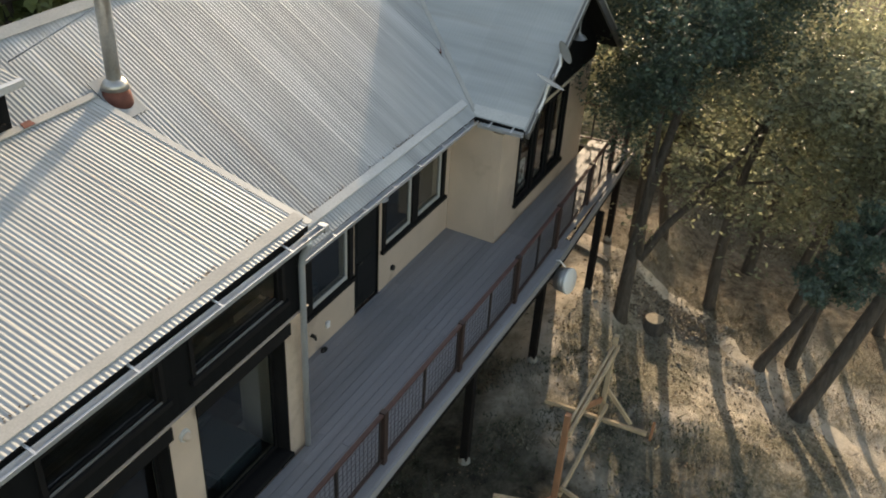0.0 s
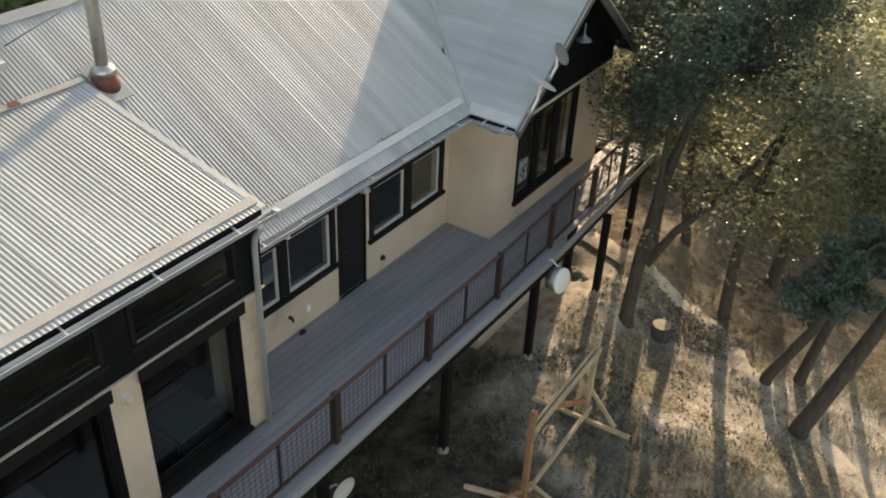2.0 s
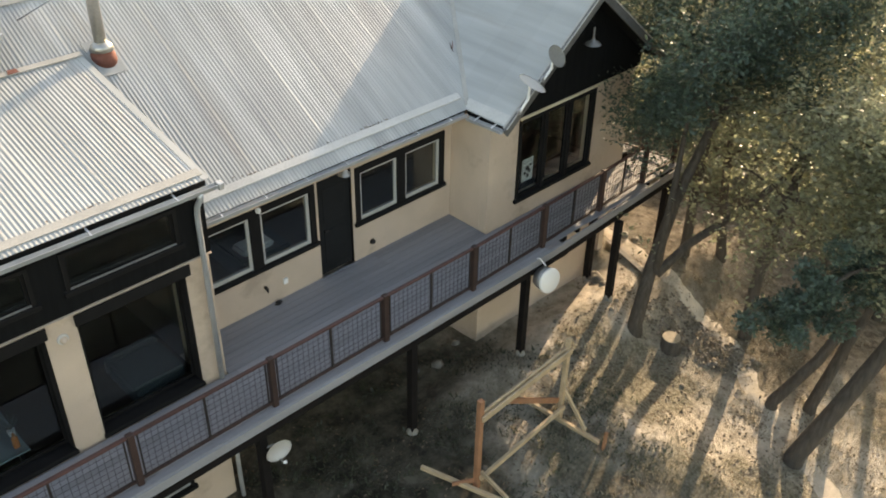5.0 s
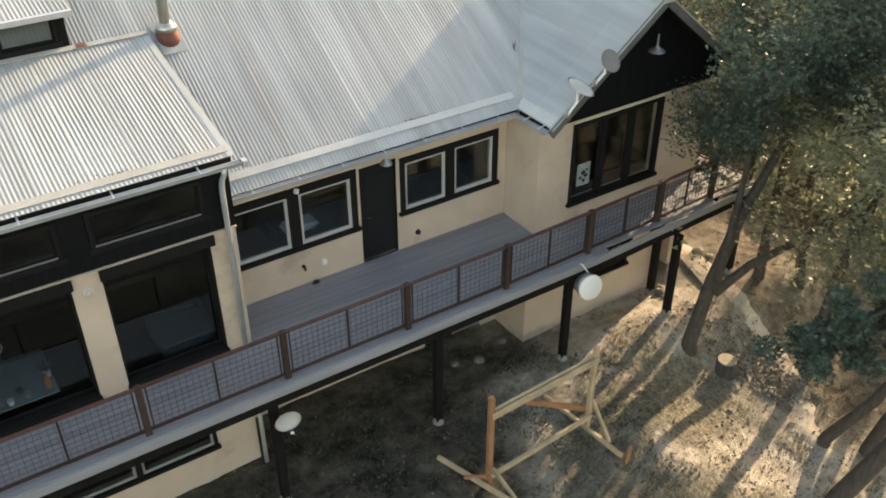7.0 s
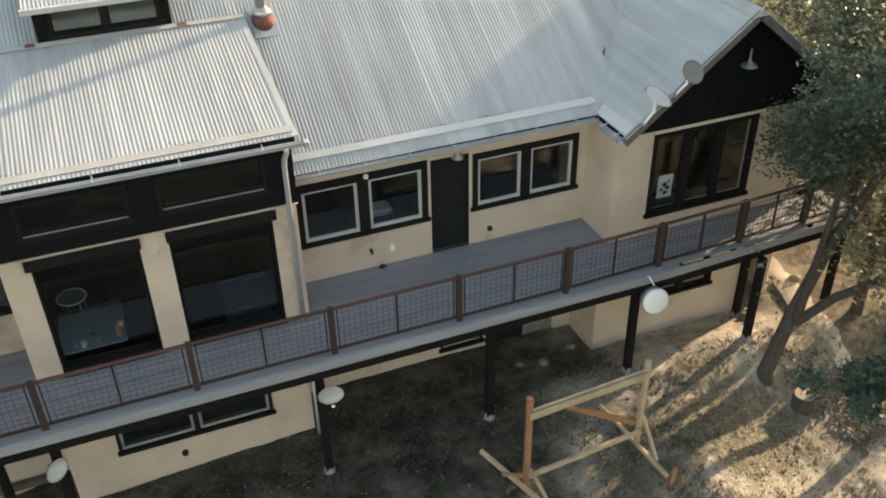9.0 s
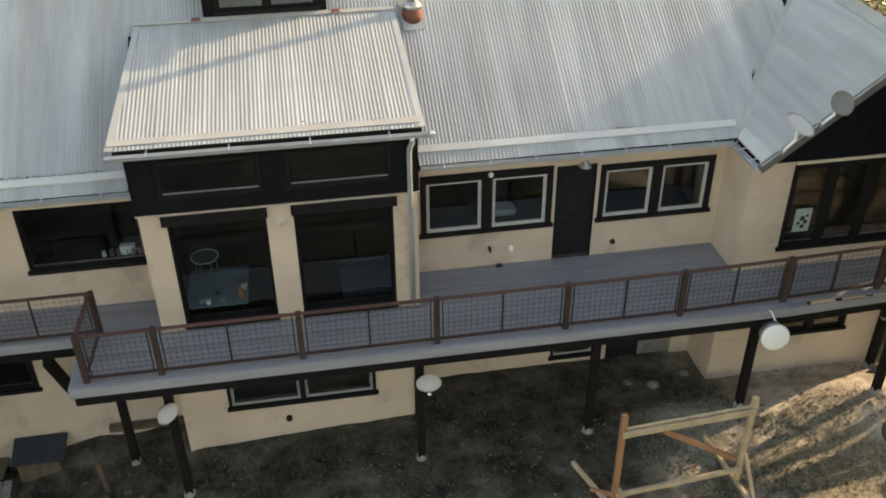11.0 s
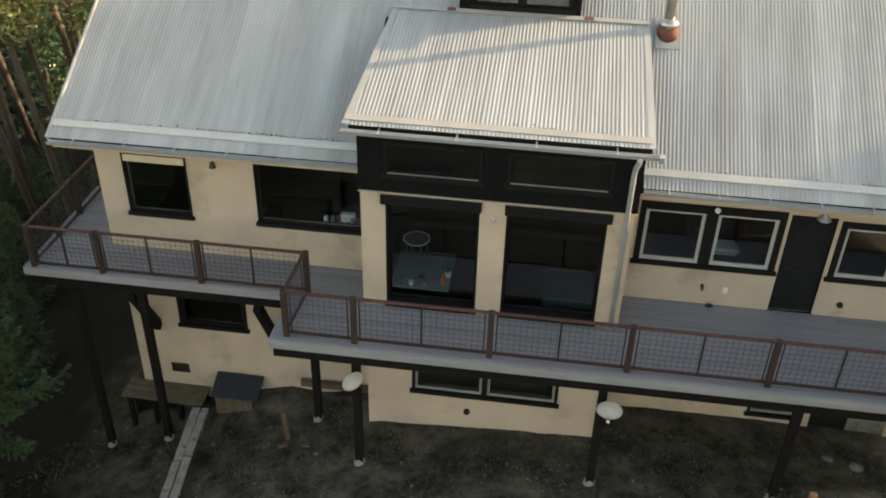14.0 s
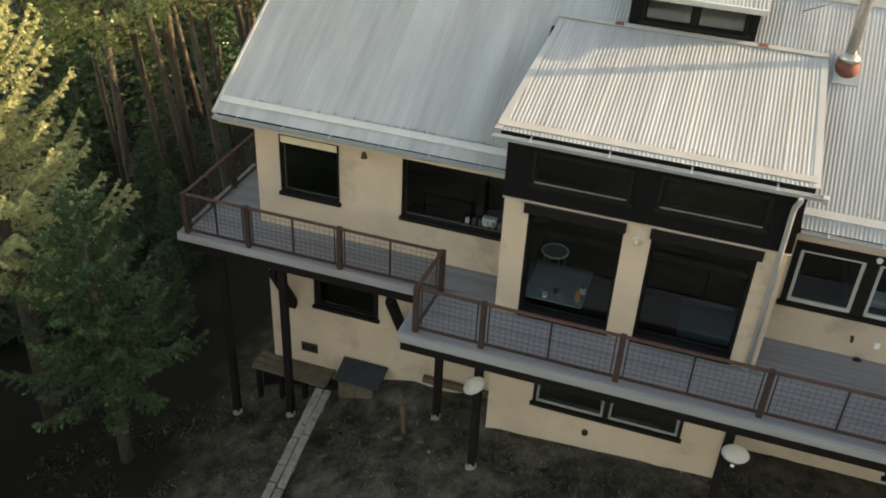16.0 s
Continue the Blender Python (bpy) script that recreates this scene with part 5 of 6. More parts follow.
def broad_tree(seed, at, height, lean, trunk_r, crown_r, leaf_count, leaf=0.10, mat=None, fork=0.45, label="leaning oak with dark bark and grey-green leaves", low=0.45):
    """Trunk with a fork, limbs and a ragged crown of clumps."""
    rng = np.random.default_rng(seed)
    x, y = at
    g = ground_z(x, y)
    t = thing("tree", label, "tree", "trees on the slope", at=(x, y, g))
    top = Vector((lean[0], lean[1], height))
    s = Shape()
    bend = Vector((rng.normal() * 0.25, rng.normal() * 0.25, 0))
    pts = [Vector((0, 0, -0.3)), Vector((0, 0, 0.15))]
    for f in (0.2, 0.4, 0.6, 0.8, 1.0):
        pts.append(top * f + bend * math.sin(f * 3.1) + Vector((lean[0], lean[1], 0)) * (f * f - f) * 0.35)
    s.tube(pts, [trunk_r * 1.5, trunk_r * 1.12, trunk_r * 0.95, trunk_r * 0.8, trunk_r * 0.6, trunk_r * 0.4, trunk_r * 0.14], 12)
    part("trunk", s, M_BARK, t, "", True)
    limbs = []
    centres, radii = [], []
    count = 11
    for i in range(count):
        f = fork + (1 - fork) * i / (count - 1) * 0.95
        base = top * f + bend * math.sin(f * 3.1) + Vector((lean[0], lean[1], 0)) * (f * f - f) * 0.35
        ang = i * 2.4 + rng.random() * 0.9
        reach = crown_r * (0.55 + 0.6 * rng.random()) * (1.1 - 0.45 * max(0, f - 0.5))
        end = base + Vector((math.cos(ang) * reach, math.sin(ang) * reach, height * (0.02 + 0.16 * rng.random())))
        mid = base.lerp(end, 0.5) + Vector((0, 0, reach * 0.12))
        limb = Shape()
        limb.tube([base, mid, end], [trunk_r * 0.42 * (1.25 - f), trunk_r * 0.24 * (1.25 - f), 0.012], 7)
        for j in range(3):
            q = mid.lerp(end, 0.2 + 0.4 * j) + Vector((*(rng.normal(size=2) * crown_r * 0.16), rng.normal() * crown_r * 0.12))
            limb.tube([mid.lerp(end, 0.1 + 0.3 * j), q], [trunk_r * 0.10, 0.006], 5)
            centres.append(q)
            radii.append(crown_r * (0.20 + 0.16 * rng.random()))
        limbs.append(limb)
        centres.append(end)
        radii.append(crown_r * (0.24 + 0.14 * rng.random()))
    centres.append(top)
    radii.append(crown_r * 0.35)
    for limb in limbs:
        part("limb", limb, M_BARK, t, "", True)
    clumps, sizes = [], []
    for c, r in zip(centres, radii):
        for j in range(7):
            off = rng.normal(size=3) * r * np.array([0.62, 0.62, 0.48])
            clumps.append(tuple(np.array(c) + off))
            sizes.append(0.16 + 0.24 * rng.random() + 0.06 * crown_r)
    part("crown", quads_mesh("crown", leaves(rng, clumps, sizes, leaf_count, leaf), mat or M_LEAF), None, t)
    return t


def spruce_mesh(seed, height, spread, count, leaf, skirt=0.06, dens=9, gap=0.20, lift=0.0, fan=0.24):
    """Whorls of drooping boughs; each is a flat fan of side twigs set with needle tufts, its tip turned up."""
    rng = np.random.default_rng(seed)
    vs = []
    boughs = Shape()
    z = height * skirt
    while z < height * 0.985:
        f = z / height
        reach0 = spread * (1 - f) ** 0.8 + 0.12
        n = 6 if f < 0.8 else 5
        a0 = rng.random() * math.tau
        for k in range(n):
            ang = a0 + k * math.tau / n + rng.normal() * 0.25
            reach = reach0 * (0.70 + 0.45 * rng.random())
            zz = z + rng.normal() * 0.10
            d = np.array([math.cos(ang), math.sin(ang), 0])
            side = np.array([-d[1], d[0], 0])
            rise = (1.25 * (f - 0.30) + lift) * reach

            def spine(u):
                return d * (u * reach)[:, None] + np.array([0, 0, 1.0]) * (zz + rise * u - 0.28 * reach * u * u + 0.34 * reach * u ** 4)[:, None]

            twigs = max(5, int(reach * dens))
            m = max(6, int(count * 0.16))
            u0 = np.repeat(0.12 + 0.88 * (np.arange(twigs) + rng.random(twigs)) / twigs, m)
            sg = np.repeat(np.where(np.arange(twigs) % 2, 1.0, -1.0), m)
            length = fan * reach * np.sin(np.clip(u0 * 2.5 + 0.40, 0, 3.0)) + 0.07
            s = rng.random(len(u0))
            way = d * 0.75 + side * sg[:, None] * 0.85
            way /= np.linalg.norm(way, axis=1)[:, None]
            p = spine(u0) + way * (s * length)[:, None] + rng.normal(size=(len(u0), 3)) * 0.020
            p[:, 2] -= 0.22 * length * s * s
            aim = way + rng.normal(size=(len(u0), 3)) * 0.30
            aim /= np.linalg.norm(aim, axis=1)[:, None]
            b = np.cross(aim, rng.normal(size=(len(u0), 3)) * 0.5 + np.array([0, 0, 1.0]))
            b /= np.linalg.norm(b, axis=1)[:, None]
            q = leaf * (0.6 + 0.7 * rng.random(len(u0)))[:, None]
            vs.append(np.stack([p - aim * q, p + b * q * 0.30, p + aim * q, p - b * q * 0.30], 1).reshape(-1, 3))
            # bristling needles along the shoot to its tip
            u1 = 0.25 + 0.77 * rng.random(int(count * reach * 0.9))
            away = rng.normal(size=(len(u1), 3))
            away /= np.linalg.norm(away, axis=1)[:, None]
            p = spine(u1) + away * 0.035
            aim = away * 0.8 + d * 0.7
            aim /= np.linalg.norm(aim, axis=1)[:, None]
            b = np.cross(aim, rng.normal(size=(len(u1), 3)))
            b /= np.linalg.norm(b, axis=1)[:, None]
            q = leaf * 0.8 * (0.6 + 0.7 * rng.random(len(u1)))[:, None]
            vs.append(np.stack([p - aim * q, p + b * q * 0.40, p + aim * q, p - b * q * 0.40], 1).reshape(-1, 3))
            us = np.array([0.0, 0.4, 0.75, 0.97])
            boughs.tube([tuple(v) for v in spine(us)], [0.024 * (1.2 - f), 0.016 * (1.2 - f), 0.009, 0.004], 4, False)
        z += height * 0.012 + gap
    return np.concatenate(vs), boughs


def spruce(seed, at, height, spread, count=60, leaf=0.075, label="young spruce with dense drooping boughs", skirt=0.06, mat=None, dens=9, gap=0.20, lift=0.0, fan=0.24):
    x, y = at
    t = thing("spruce", label, "tree", "spruces", at=(x, y, ground_z(x, y)))
    vs, boughs = spruce_mesh(seed, height, spread, count, leaf, skirt, dens, gap, lift, fan)
    part("trunk", Shape().tube([(0, 0, -0.3), (0, 0, height * 0.5), (0, 0, height * 0.99)], [0.035 * height * 0.45 + 0.06, 0.06 + height * 0.005, 0.01], 10), M_BARK, t, "", True)
    tagged(part("bough", boughs, M_BARK, t), kind="stuff")
    part("crown", quads_mesh("needles", vs, mat or M_NEEDLE), None, t)
    return t


def pine(seed, at, height, crown_from, crown_r, r, count, leaf=0.16):
    """Tall bare trunk with a tufted crown of short boughs."""
    rng = np.random.default_rng(seed)
    x, y = at
    t = thing("pine", "tall pine with a bare reddish trunk", "tree", "tall pines", at=(x, y, ground_z(x, y)))
    lx, ly = rng.normal(size=2) * 0.25
    part("trunk", Shape().tube([(0, 0, -0.4), (lx * 0.3, ly * 0.3, height * 0.35), (lx, ly, height * 0.75), (lx, ly, height)], [r * 1.3, r, r * 0.7, 0.04], 10), M_PINEBARK, t, "", True)
    centres, radii = [], []
    boughs = Shape()
    z = crown_from
    while z < height:
        f = (z - crown_from) / (height - crown_from)
        for k in range(4):
            ang = rng.random() * math.tau
            reach = crown_r * (1.05 - 0.8 * f) * (0.5 + 0.6 * rng.random())
            e = (lx + math.cos(ang) * reach, ly + math.sin(ang) * reach, z + rng.normal() * 0.15)
            boughs.tube([(lx, ly, z), e], [0.035, 0.01], 5, False)
            centres.append(e)
            radii.append(0.42 + 0.28 * rng.random())
            centres.append(tuple(np.array([lx, ly, z]) * 0.45 + np.array(e) * 0.55))
            radii.append(0.36)
        z += 0.5
    for k in range(14):
        zz = crown_from * (0.25 + 0.75 * rng.random())
        ang = rng.random() * math.tau
        boughs.tube([(lx * zz / height, ly * zz / height, zz), (math.cos(ang) * 0.9, math.sin(ang) * 0.9, zz - 0.15)], [0.018, 0.005], 4, False)
    tagged(part("bough", boughs, M_PINEBARK, t), kind="stuff")
    part("crown", quads_mesh("needles", leaves(rng, centres, radii, count, leaf, 0.6), M_PINE), None, t)
    return t


def turned(src, at, turn, scale, lean=0.0):
    """A copy set on the ground; lean in degrees tips its top towards the south-west."""
    x, y = at
    src_scale = src.scale.copy()
    src.scale = (scale, scale, scale)
    ob = copy_thing(src, Matrix.Translation((x, y, ground_z(x, y))) @ Matrix.Rotation(radians(lean), 4, (0.75, -0.66, 0)) @ Matrix.Rotation(radians(turn), 4, "Z"))
    src.scale = src_scale
    return ob


# slope to the east: the nearest trunks, then the wood behind them, with a clearing towards the sun
oak = broad_tree(11, (11.36, -3.16), 7.4, (3.1, -0.7), 0.15, 2.0, 24000, 0.05, M_LEAF, 0.60)
part("limb", Shape().tube([(0.40, -0.08, 1.35), (0.95, -0.40, 2.05), (1.7, -0.95, 2.75), (2.6, -1.5, 3.6), (3.3, -1.9, 5.0)], [0.11, 0.095, 0.08, 0.06, 0.02], 10), M_BARK, oak, "thick forked limb", True)
part("limb", Shape().tube([(0.42, -0.06, 1.45), (0.66, 0.05, 2.3), (0.86, 0.12, 3.4), (1.0, 0.18, 4.6), (1.3, 0.2, 6.2)], [0.10, 0.085, 0.07, 0.05, 0.02], 10), M_BARK, oak, "upright forked limb", True)
broad_tree(16, (14.35, -2.45), 8.3, (0.8, -0.3), 0.12, 2.75, 64000, 0.044, M_LEAF, 0.44, "tall oak with a dense dark green crown by the deck", 0.3)
tB = broad_tree(12, (13.65, -4.75), 6.2, (0.7, -0.5), 0.14, 2.2, 7000, 0.062, M_LEAF_LIT, 0.42)
broad_tree(13, (12.12, -6.34), 7.2, (0.5, -0.6), 0.12, 2.0, 12000, 0.055, M_LEAF_LIT, 0.6)
low_tree = broad_tree(14, (11.15, -7.42), 7.8, (1.4, -1.7), 0.18, 2.3, 13000, 0.055, M_LEAF_LIT, 0.6)
# a drooping limb of that tree, thick with dark leaves
lrng = np.random.default_rng(61)
lo = low_tree.location
line = [Vector(p) - lo for p in ((11.75, -8.10, 0.9), (11.0, -7.9, 1.55), (10.2, -7.65, 1.65), (9.5, -7.4, 1.35), (8.9, -7.2, 1.1))]
part("limb", Shape().tube(line, [0.06, 0.05, 0.035, 0.022, 0.008], 8), M_BARK, low_tree, "drooping limb", True)
tufts, sizes = [], []
for k in range(46):
    f = lrng.random() ** 0.8 * 3.99
    c = line[int(f)].lerp(line[int(f) + 1], f - int(f))
    tufts.append((c.x + lrng.normal() * 0.30, c.y + lrng.normal() * 0.38, c.z - 0.15 + lrng.normal() * 0.30))
    sizes.append(0.14 + 0.16 * lrng.random())
part("crown", quads_mesh("crown", leaves(lrng, tufts, sizes, 9000, 0.045, 0.5, 0.5), M_LEAF), None, low_tree, "drooping dark green foliage")
broad_tree(17, (12.70, -6.95), 7.2, (1.2, -1.4), 0.12, 1.9, 11000, 0.055, M_LEAF_LIT, 0.6)
tF = broad_tree(15, (14.9, -6.6), 6.8, (0.5, -0.2), 0.12, 2.2, 7000, 0.064, M_LEAF_LIT, 0.42)
rng = random.Random(5)
placed = [(15.2, -3.0), (16.0, -5.2), (15.4, -8.6), (17.4, -6.4), (15.6, 0.9), (16.8, 3.2), (15.0, 4.2), (19.6, 3.6)]
for x, y in placed:
    turned((tB, tF)[int(x) % 2], (x, y), rng.random() * 360, 0.8 + 0.25 * rng.random())
while len(placed) < 36:
    x, y = 15.0 + 32 * rng.random() ** 1.2, -17 + 36 * rng.random()
    lane = y - 0.354 * x
    sunny = -12.2 < lane < -2.3
    if (sunny and x < 31) or y > 0.42 * x + 2 or any(math.hypot(x - a, y - b) < 1.6 for a, b in placed):
        continue
    placed.append((x, y))
    spin, size = rng.random() * 360, (0.6 if sunny else 0.85) + 0.3 * rng.random()
    if -17.0 < lane < -12.0 and x < 34:
        continue
    turned((tB, tF)[len(placed) % 2], (x, y), spin, size)


# low-crowned saplings fill the clearing, lower than the light that comes over them
SAP = "bushy olive-green sapling with leaves to the ground"
sap_a = broad_tree(21, (33.5, 1.5), 3.0, (0.3, -0.2), 0.05, 1.5, 5200, 0.075, M_LEAF_LIT, 0.12, SAP)
sap_b = broad_tree(22, (35.0, -1.4), 3.0, (-0.2, 0.3), 0.05, 1.6, 5200, 0.075, M_LEAF_LIT, 0.10, SAP)
srng = random.Random(77)
spots = [(33.5, 1.5), (35.0, -1.4)]
tries = 0
while len(spots) < 48 and tries < 4000:
    tries += 1
    x = 17.6 + 17 * srng.random() ** 1.3
    y = 0.354 * x - 13.5 + 12.5 * srng.random()
    if any(math.hypot(x - a, y - b) < 1.3 for a, b in spots):
        continue
    spots.append((x, y))
    tall = 0.305 * (x - 13.5) + 0.17 * (x - 15) - 0.5
    turned((sap_a, sap_b)[len(spots) % 2], (x, y), srng.random() * 360, min(1.9, max(0.32, tall / 4.2)) * (0.8 + 0.2 * srng.random()))


# low cover: dry grass, leaf litter, gravel bank, path, stones
def scatter(n, region, seed, keep=None):
    r = random.Random(seed)
    out = []
    while len(out) < n:
        x, y = r.uniform(region[0], region[1]), r.uniform(region[2], region[3])
        if keep is None or keep(x, y, r):
            out.append((x, y, ground_z(x, y)))
    return np.array(out)


def grass():
    nr = np.random.default_rng(7)
    keep = lambda x, y, r: noise.noise((x * 0.7, y * 0.7, 5)) + 0.35 * noise.noise((x * 2.6, y * 2.6, 1)) > (-0.05 if x < 12 else 0.12) and not (2 < x < 8.4 and y > -1.0)
    p = scatter(15000, (6.2, 19, -10, -2.2), 8, keep)
    n = len(p)
    h = 0.03 + 0.08 * nr.random(n) ** 2
    ang = nr.random(n) * math.tau
    w = 0.006 + 0.006 * nr.random(n)
    side = np.stack([np.cos(ang), np.sin(ang), np.zeros(n)], 1) * w[:, None]
    tip = p + np.stack([nr.normal(size=n) * 0.35, nr.normal(size=n) * 0.35, np.ones(n)], 1) * h[:, None]
    vs = np.stack([p - side, p + side, tip + side * 0.3, tip - side * 0.3], 1).reshape(-1, 3)
    ob = new("dry_grass", quads_mesh("dry_grass", vs, M_GRASS))
    tagged(ob, "short dry straw grass in tufts on the slope", "grass", kind="stuff")


def litter():
    nr = np.random.default_rng(9)
    drift = lambda x, y, r: noise.noise((x * 1.1, y * 1.1, 9)) + 0.5 * noise.noise((x * 3.7, y * 3.7, 2)) > 0.35 * r.random() - 0.05
    p = np.concatenate([scatter(4000, (-9, 10, -6, -0.3), 10, drift), scatter(9000, (9, 24, -11, 1), 11, drift)])
    n = len(p)
    p[:, 2] += 0.012
    a = nr.normal(size=(n, 3)) * np.array([1, 1, 0.25])
    a /= np.linalg.norm(a, axis=1)[:, None]
    b = np.cross(a, nr.normal(size=(n, 3)) * 0.3 + np.array([0, 0, 1]))
    b /= np.linalg.norm(b, axis=1)[:, None]
    s = (0.018 + 0.03 * nr.random(n) ** 2)[:, None]
    vs = np.stack([p - a * s, p + b * s * 0.5, p + a * s, p - b * s * 0.5], 1).reshape(-1, 3)
    ob = new("leaf_litter", quads_mesh("leaf_litter", vs, M_LITTER))
    tagged(ob, "scattered brown fallen leaves on the ground", "leaves", kind="stuff")


def gravel():
    r = random.Random(12)
    s = Shape()
    for i in range(1750):
        u, v = r.random(), r.random()
        if i < 900:
            x, y, big = 11.7 + 1.5 * u + 0.4 * v - 0.5 * u * v, -2.7 - 2.5 * v - 0.35 * u, 0.045
        else:
            x, y, big = 9.4 + 4.2 * u, -7.6 + 5.4 * v, 0.022
        z, q = ground_z(x, y), 0.018 + big * r.random() ** 1.5
        m = Matrix.Translation((x, y, z + q * 0.2)) @ Euler((r.random() * 6, r.random() * 6, r.random() * 6)).to_matrix().to_4x4()
        s.faces([m @ Vector(c) * 1.0 for c in ((q, 0, 0), (-q, 0.2 * q, 0), (0, q, 0.1 * q), (0.2 * q, -q, 0), (0, 0, 0.7 * q), (0, 0.1 * q, -0.7 * q))],
                [(0, 2, 4), (2, 1, 4), (1, 3, 4), (3, 0, 4), (2, 0, 5), (1, 2, 5), (3, 1, 5), (0, 3, 5)])
    tagged(part("gravel_bank", s, M_GRAVEL), "dark broken gravel on the bank", "gravel", kind="stuff")


def path():
    mid = [(13.9, 0.6), (13.75, -0.7), (13.5, -1.9), (13.35, -2.9), (13.35, -3.6), (13.25, -4.4), (12.9, -5.1), (12.2, -5.8), (11.9, -6.8), (11.3, -7.7), (10.6, -8.9)]
    vs, fs = [], []
    pts = []
    for (ax, ay), (bx, by) in zip(mid, mid[1:]):
        for k in range(6):
            pts.append((ax + (bx - ax) * k / 6, ay + (by - ay) * k / 6))
    for i, (x, y) in enumerate(pts):
        px, py = pts[max(i - 1, 0)]
        qx, qy = pts[min(i + 1, len(pts) - 1)]
        d = Vector((qy - py, px - qx)).normalized()
        w = 0.36 + 0.20 * noise.noise((i * 0.45, 2, 0))
        for k in range(5):
            f = (k / 4 * 2 - 1) * w * (1 + 0.3 * noise.noise((i * 0.7, k, 4)))
            gx, gy = x + d.x * f, y + d.y * f
            vs.append((gx, gy, ground_z(gx, gy) + (0.012 if 0 < k < 4 else -0.05)))
        if i:
            a = 5 * i
            fs += [(a - 5 + k, a - 4 + k, a + 1 + k, a + k) for k in range(4)]
    me = bpy.data.meshes.new("path")
    me.from_pydata(vs, [], fs)
    me.materials.append(M_PATH)
    smooth_mesh(me)
    tagged(new("path", me), "narrow trodden path of pale earth", "path", kind="structure")


def rocks():
    r = random.Random(15)
    spots = [(12.05, -1.55, 0.20), (12.25, -1.35, 0.15), (11.9, -1.8, 0.10), (13.9, -0.9, 0.16), (14.0, -1.2, 0.12), (7.2, -1.0, 0.15), (6.7, -0.85, 0.13), (8.0, -0.75, 0.12)]
    spots += [(r.uniform(-7, 9), r.uniform(-4.5, -1.4), 0.025 + 0.03 * r.random()) for _ in range(10)]
    spots += [(r.uniform(9.5, 15), r.uniform(-8, -1.4), 0.03 + 0.05 * r.random()) for _ in range(24)]
    for x, y, q in spots:
        s = Shape()
        bmesh.ops.create_icosphere(s.bm, subdivisions=1, radius=q)
        for v in s.bm.verts:
            v.co *= 1 + 0.35 * noise.noise(v.co * (3 / q) * 0.4 + Vector((x, y, 0)))
            v.co.z *= 0.6
        ob = part("stone", s, M_ROCK, None, "", True)
        ob.location = (x, y, ground_z(x, y) + q * 0.2)
        tagged(ob, "rough pale stone half sunk in the ground", "stone", "loose stones")


def weeds():
    """Low dark weeds and moss tufts in the shaded yard."""
    nr = np.random.default_rng(17)
    keep = lambda x, y, r: noise.noise((x * 0.9, y * 0.9, 15)) + 0.4 * noise.noise((x * 3.1, y * 3.1, 4)) > 0.02 and not (-2.6 < x < 2.3 and y > -1.3)
    p = scatter(19500, (-12.5, 9.5, -7.0, -0.7), 18, keep)
    n = len(p)
    h = 0.02 + 0.07 * nr.random(n) ** 2
    ang = nr.random(n) * math.tau
    w = 0.010 + 0.012 * nr.random(n)
    side = np.stack([np.cos(ang), np.sin(ang), np.zeros(n)], 1) * w[:, None]
    tip = p + np.stack([nr.normal(size=n) * 0.6, nr.normal(size=n) * 0.6, np.ones(n)], 1) * h[:, None]
    vs = np.stack([p - side, p + side, tip + side * 0.4, tip - side * 0.4], 1).reshape(-1, 3)
    tagged(new("weeds", quads_mesh("weeds", vs, M_WEED)), "low dark green weeds and moss in the shaded yard", "weeds", kind="stuff")


grass()
weeds()


def roof_leaves():
    """Small drifts of dead leaves caught along the flashing bands."""
    nr = np.random.default_rng(23)
    pts = []
    for cx in nr.uniform(-2.4, 2.2, 6):
        for _ in range(int(nr.integers(4, 16))):
            y = -0.84 + abs(nr.normal()) * 0.03
            pts.append((cx + nr.normal() * 0.12, y, bay_z(y) + 0.03))
    for cx in np.concatenate([nr.uniform(-7.8, -2.9, 16), nr.uniform(2.8, 8.0, 7)]):
        for _ in range(int(nr.integers(5, 18))):
            y = -0.19 + abs(nr.normal()) * 0.025
            pts.append((cx + nr.normal() * 0.2, y, main_z(y) + 0.03))
    p = np.array(pts)
    a = nr.normal(size=p.shape) * np.array([1, 1, 0.3])
    a /= np.linalg.norm(a, axis=1)[:, None]
    b = np.cross(a, nr.normal(size=p.shape) * 0.3 + np.array([0, 0, 1]))
    b /= np.linalg.norm(b, axis=1)[:, None]
    s = (0.012 + 0.02 * nr.random(len(p)))[:, None]
    vs = np.stack([p - a * s, p + b * s * 0.5, p + a * s, p - b * s * 0.5], 1).reshape(-1, 3)
    tagged(new("roof_leaves", quads_mesh("roof_leaves", vs, M_LITTER)), "dead brown leaves caught on the roof flashing", "leaves", kind="stuff")


roof_leaves()
litter()
gravel()
path()
rocks()


def window_panel():
    # white board with blotches, added in place of a bright reflection in the pane
    t = thing("decorated_panel", "white blotched panel standing in for a reflection in a window", "panel", at=(9.77, -0.965, 0.72))
    part("board", Shape().box(-0.16, 0, 0, 0.18, 0.02, 0.52).bevel(0.004), M_DISH, t)
    for k, (x, z, r) in enumerate(((0.0, 0.30, 0.06), (0.07, 0.22, 0.05), (-0.07, 0.20, 0.04), (0.02, 0.12, 0.05), (0.09, 0.36, 0.035))):
        part("blotch", Shape().tube([(x, -0.001, z), (x, -0.006, z)], [r, r * 0.9], 9), M_BLACK, t)
    part("shelf", Shape().box(9.2, -0.845, 0.40, 11.8, -0.35, 0.44), M_TRIM, house)


window_panel()

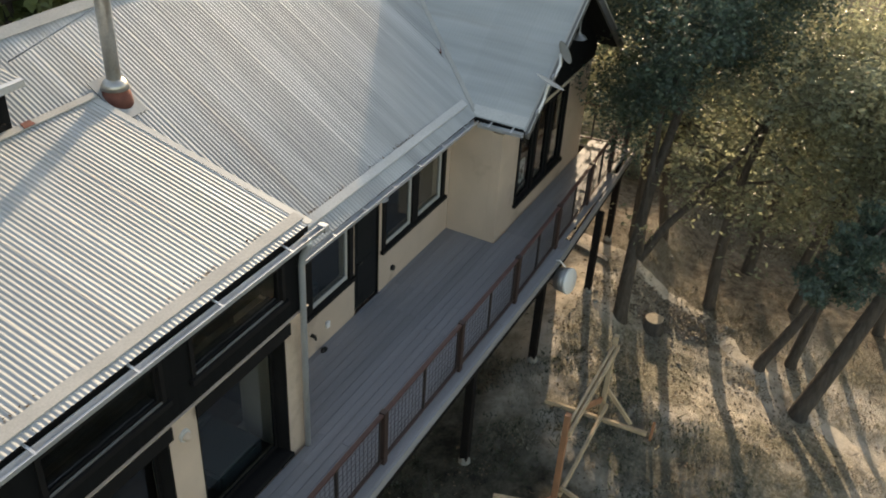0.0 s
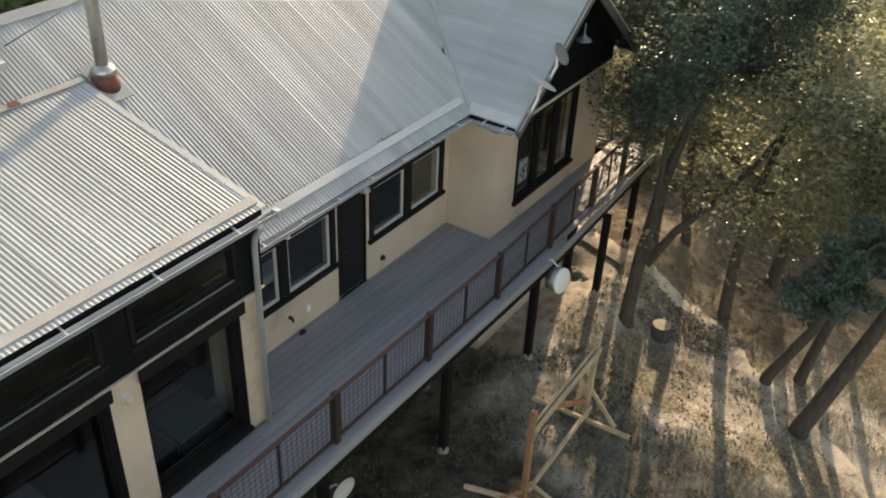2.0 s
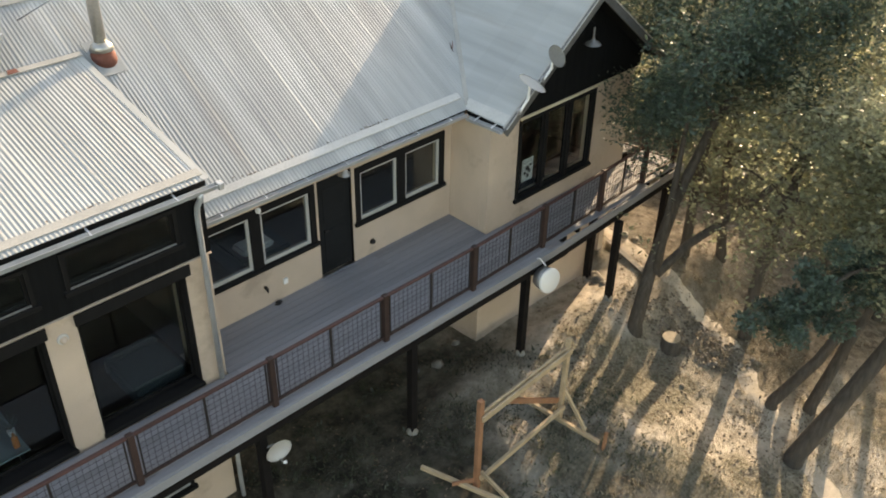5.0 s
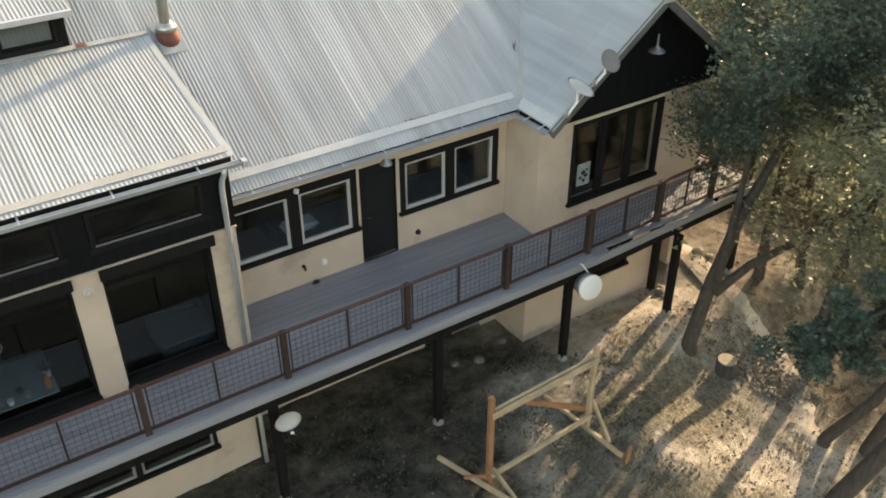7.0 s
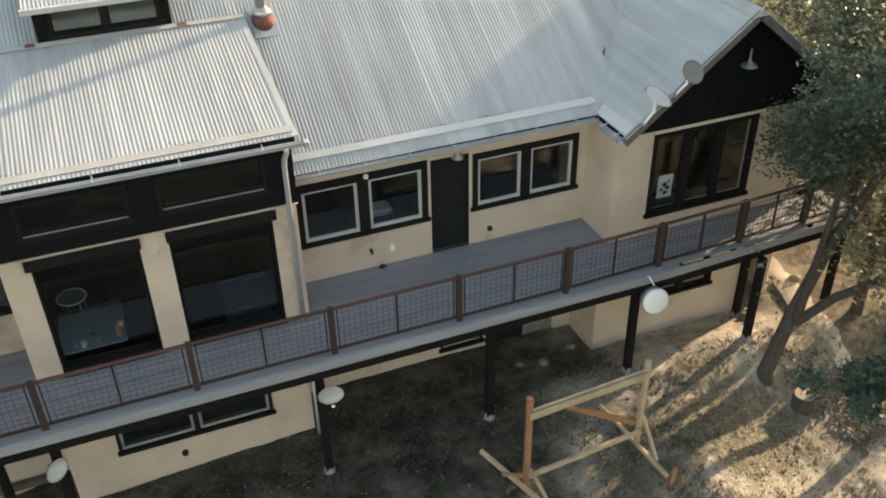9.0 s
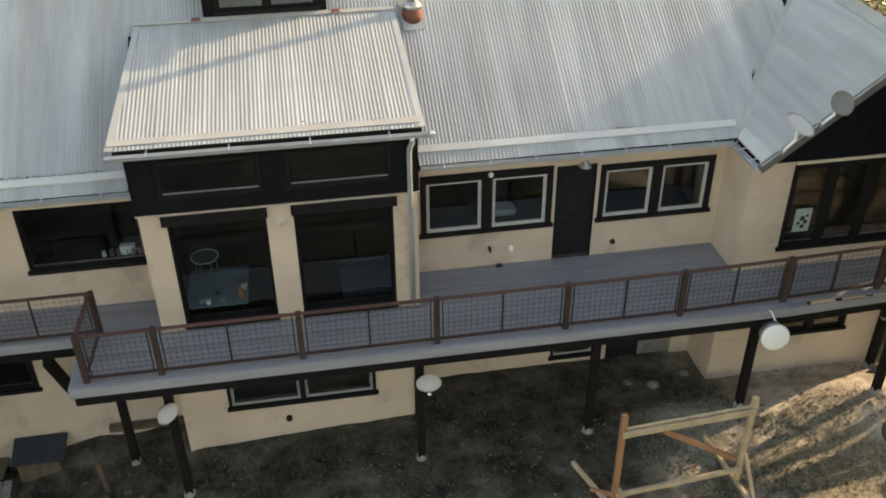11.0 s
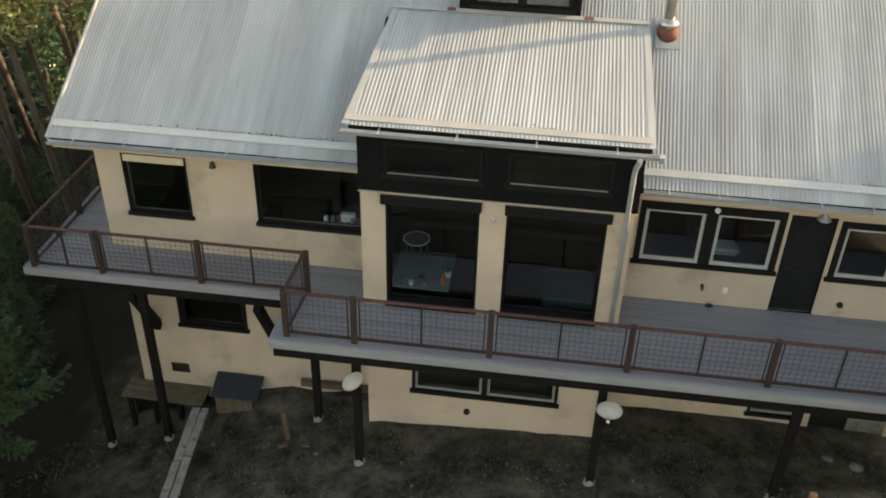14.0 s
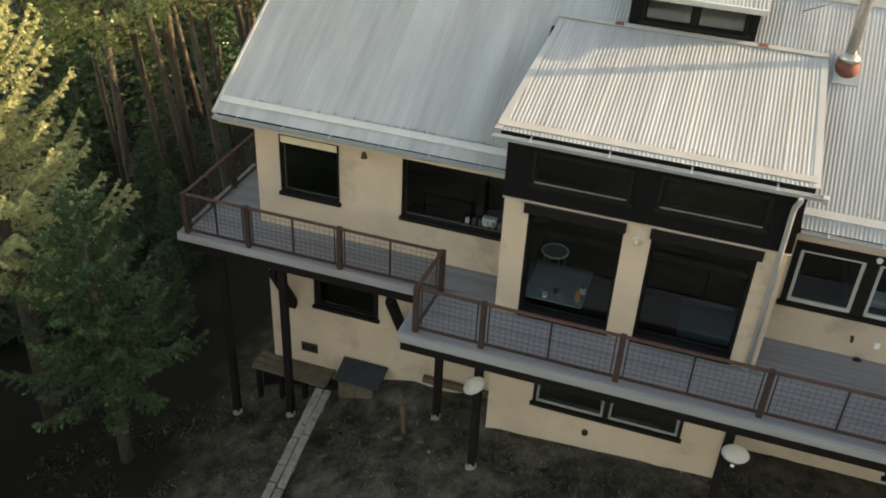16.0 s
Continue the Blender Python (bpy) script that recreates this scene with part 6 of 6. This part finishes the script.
# west side: a fir with sunlight in its needle colour, a young spruce, the dark wood behind
spruce(31, (-13.2, -1.5), 13.0, 3.4, 190, 0.056, "tall fir with upswept boughs, sunlight put into its pale needles", 0.34, M_FIR_SUNLIT, 11, 0.22, 0.38, 0.12)
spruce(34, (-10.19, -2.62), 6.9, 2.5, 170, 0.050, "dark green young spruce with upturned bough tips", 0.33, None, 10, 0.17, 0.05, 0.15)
sp2 = spruce(32, (-16.6, 3.4), 7.0, 1.8, 20, 0.115)
sp4 = spruce(35, (-14.5, -10.0), 9.0, 2.8, 8, 0.24, "dark spruce added to fill and shade the wood", 0.06, None, 2, 0.36)
for p, s in (((-14.3, -4.6), 0.8), ((-12.2, 2.4), 0.42), ((-18.5, 1.5), 1.0), ((-21, 9), 0.7), ((-24, 13), 0.8), ((-14.2, 5.8), 0.5), ((-16.4, 7.8), 0.6), ((-13.2, 9.2), 0.4), ((-18.6, 6.6), 0.6), ((-18.2, 11.2), 0.6), ((-15.0, 10.0), 0.45)):
    turned(sp2, p, rng.random() * 360, s)
pA = pine(41, (-11.6, 9.4), 17.0, 8.0, 1.9, 0.095, 9500, 0.085)
pB = pine(42, (-18.6, 9.6), 15.0, 7.6, 2.3, 0.125, 7000, 0.105)
for p, s in (((-12.9, 7.2), 1.0), ((-13.4, 10.6), 0.95), ((-14.9, 8.4), 1.05), ((-12.2, 12.8), 1.0), ((-15.6, 12.0), 1.0), ((-11.2, 14.6), 1.0), ((-16.8, 9.6), 1.08)):
    turned(pA, p, rng.random() * 360, s, 3 + 5 * rng.random())
for i in range(13):
    x, y = -17.0 - 12 * rng.random(), 9 + 17 * rng.random()
    if i % 3 == 2:
        continue
    turned(pB, (x, y), rng.random() * 360, 0.85 + 0.3 * rng.random(), 2 + 6 * rng.random())
# dark lower wood further down the western slope
sp5 = spruce(36, (-26.0, 16.0), 8.0, 3.0, 8, 0.30, "dark spruce deep in the shaded wood", 0.04, None, 1.4, 0.5)
for i in range(34):
    turned(sp5, (-21.5 - 2.6 * (i % 7) - 1.5 * rng.random(), 11.5 + 6.2 * (i // 7) + 4 * rng.random()), 67 * i, 0.55 + 0.30 * rng.random())
# dark undergrowth below the pines
for i in range(11):
    turned(sp4, (-12.8 - 9.5 * rng.random(), 4.6 + 12 * rng.random()), rng.random() * 360, 0.22 + 0.20 * rng.random())
# unseen dense spruces added on the slope to the south-west to block sky light
for p, s in (((-12.5, -8.0), 1.0), ((-11.5, -11.0), 0.95), ((-17, -6.0), 1.15), ((-20, -2), 1.25)):
    turned(sp4, p, rng.random() * 360, s)
# wood added out of sight behind the house to shade the western trees
pD = pine(44, (9.0, 13.0), 11.0, 4.0, 1.8, 0.13, 900, 0.28)
for i in range(24):
    x = 7 + 18 * rng.random()
    turned(pD, (x, 0.354 * x + 8.6 + 3.5 * rng.random()), rng.random() * 360, 0.95 + 0.3 * rng.random())
for i in range(18):
    x = -6.5 + 0.9 * i
    turned(sp4, (x, 0.354 * x + 9.8 + 0.6 * (i * 7 % 23)), rng.random() * 360, 0.62 + 0.18 * rng.random())
# tall pines added north-east of the house to lay their shade over the western roof
for x, y, k in ((15.2, 10.2, 1.25), (17.8, 12.2, 1.35), (20.6, 14.6, 1.40), (14.2, 11.6, 1.20)):
    turned(pD, (x, y), 40 * x, k)
# unseen dark wood added behind the western end of the house to keep light off the forest floor
for i in range(13):
    turned(sp4, (-9.2 + 0.75 * i, 12.5 + 1.9 * (i * 5 % 7)), 53 * i, 0.60 + 0.04 * (i % 5))
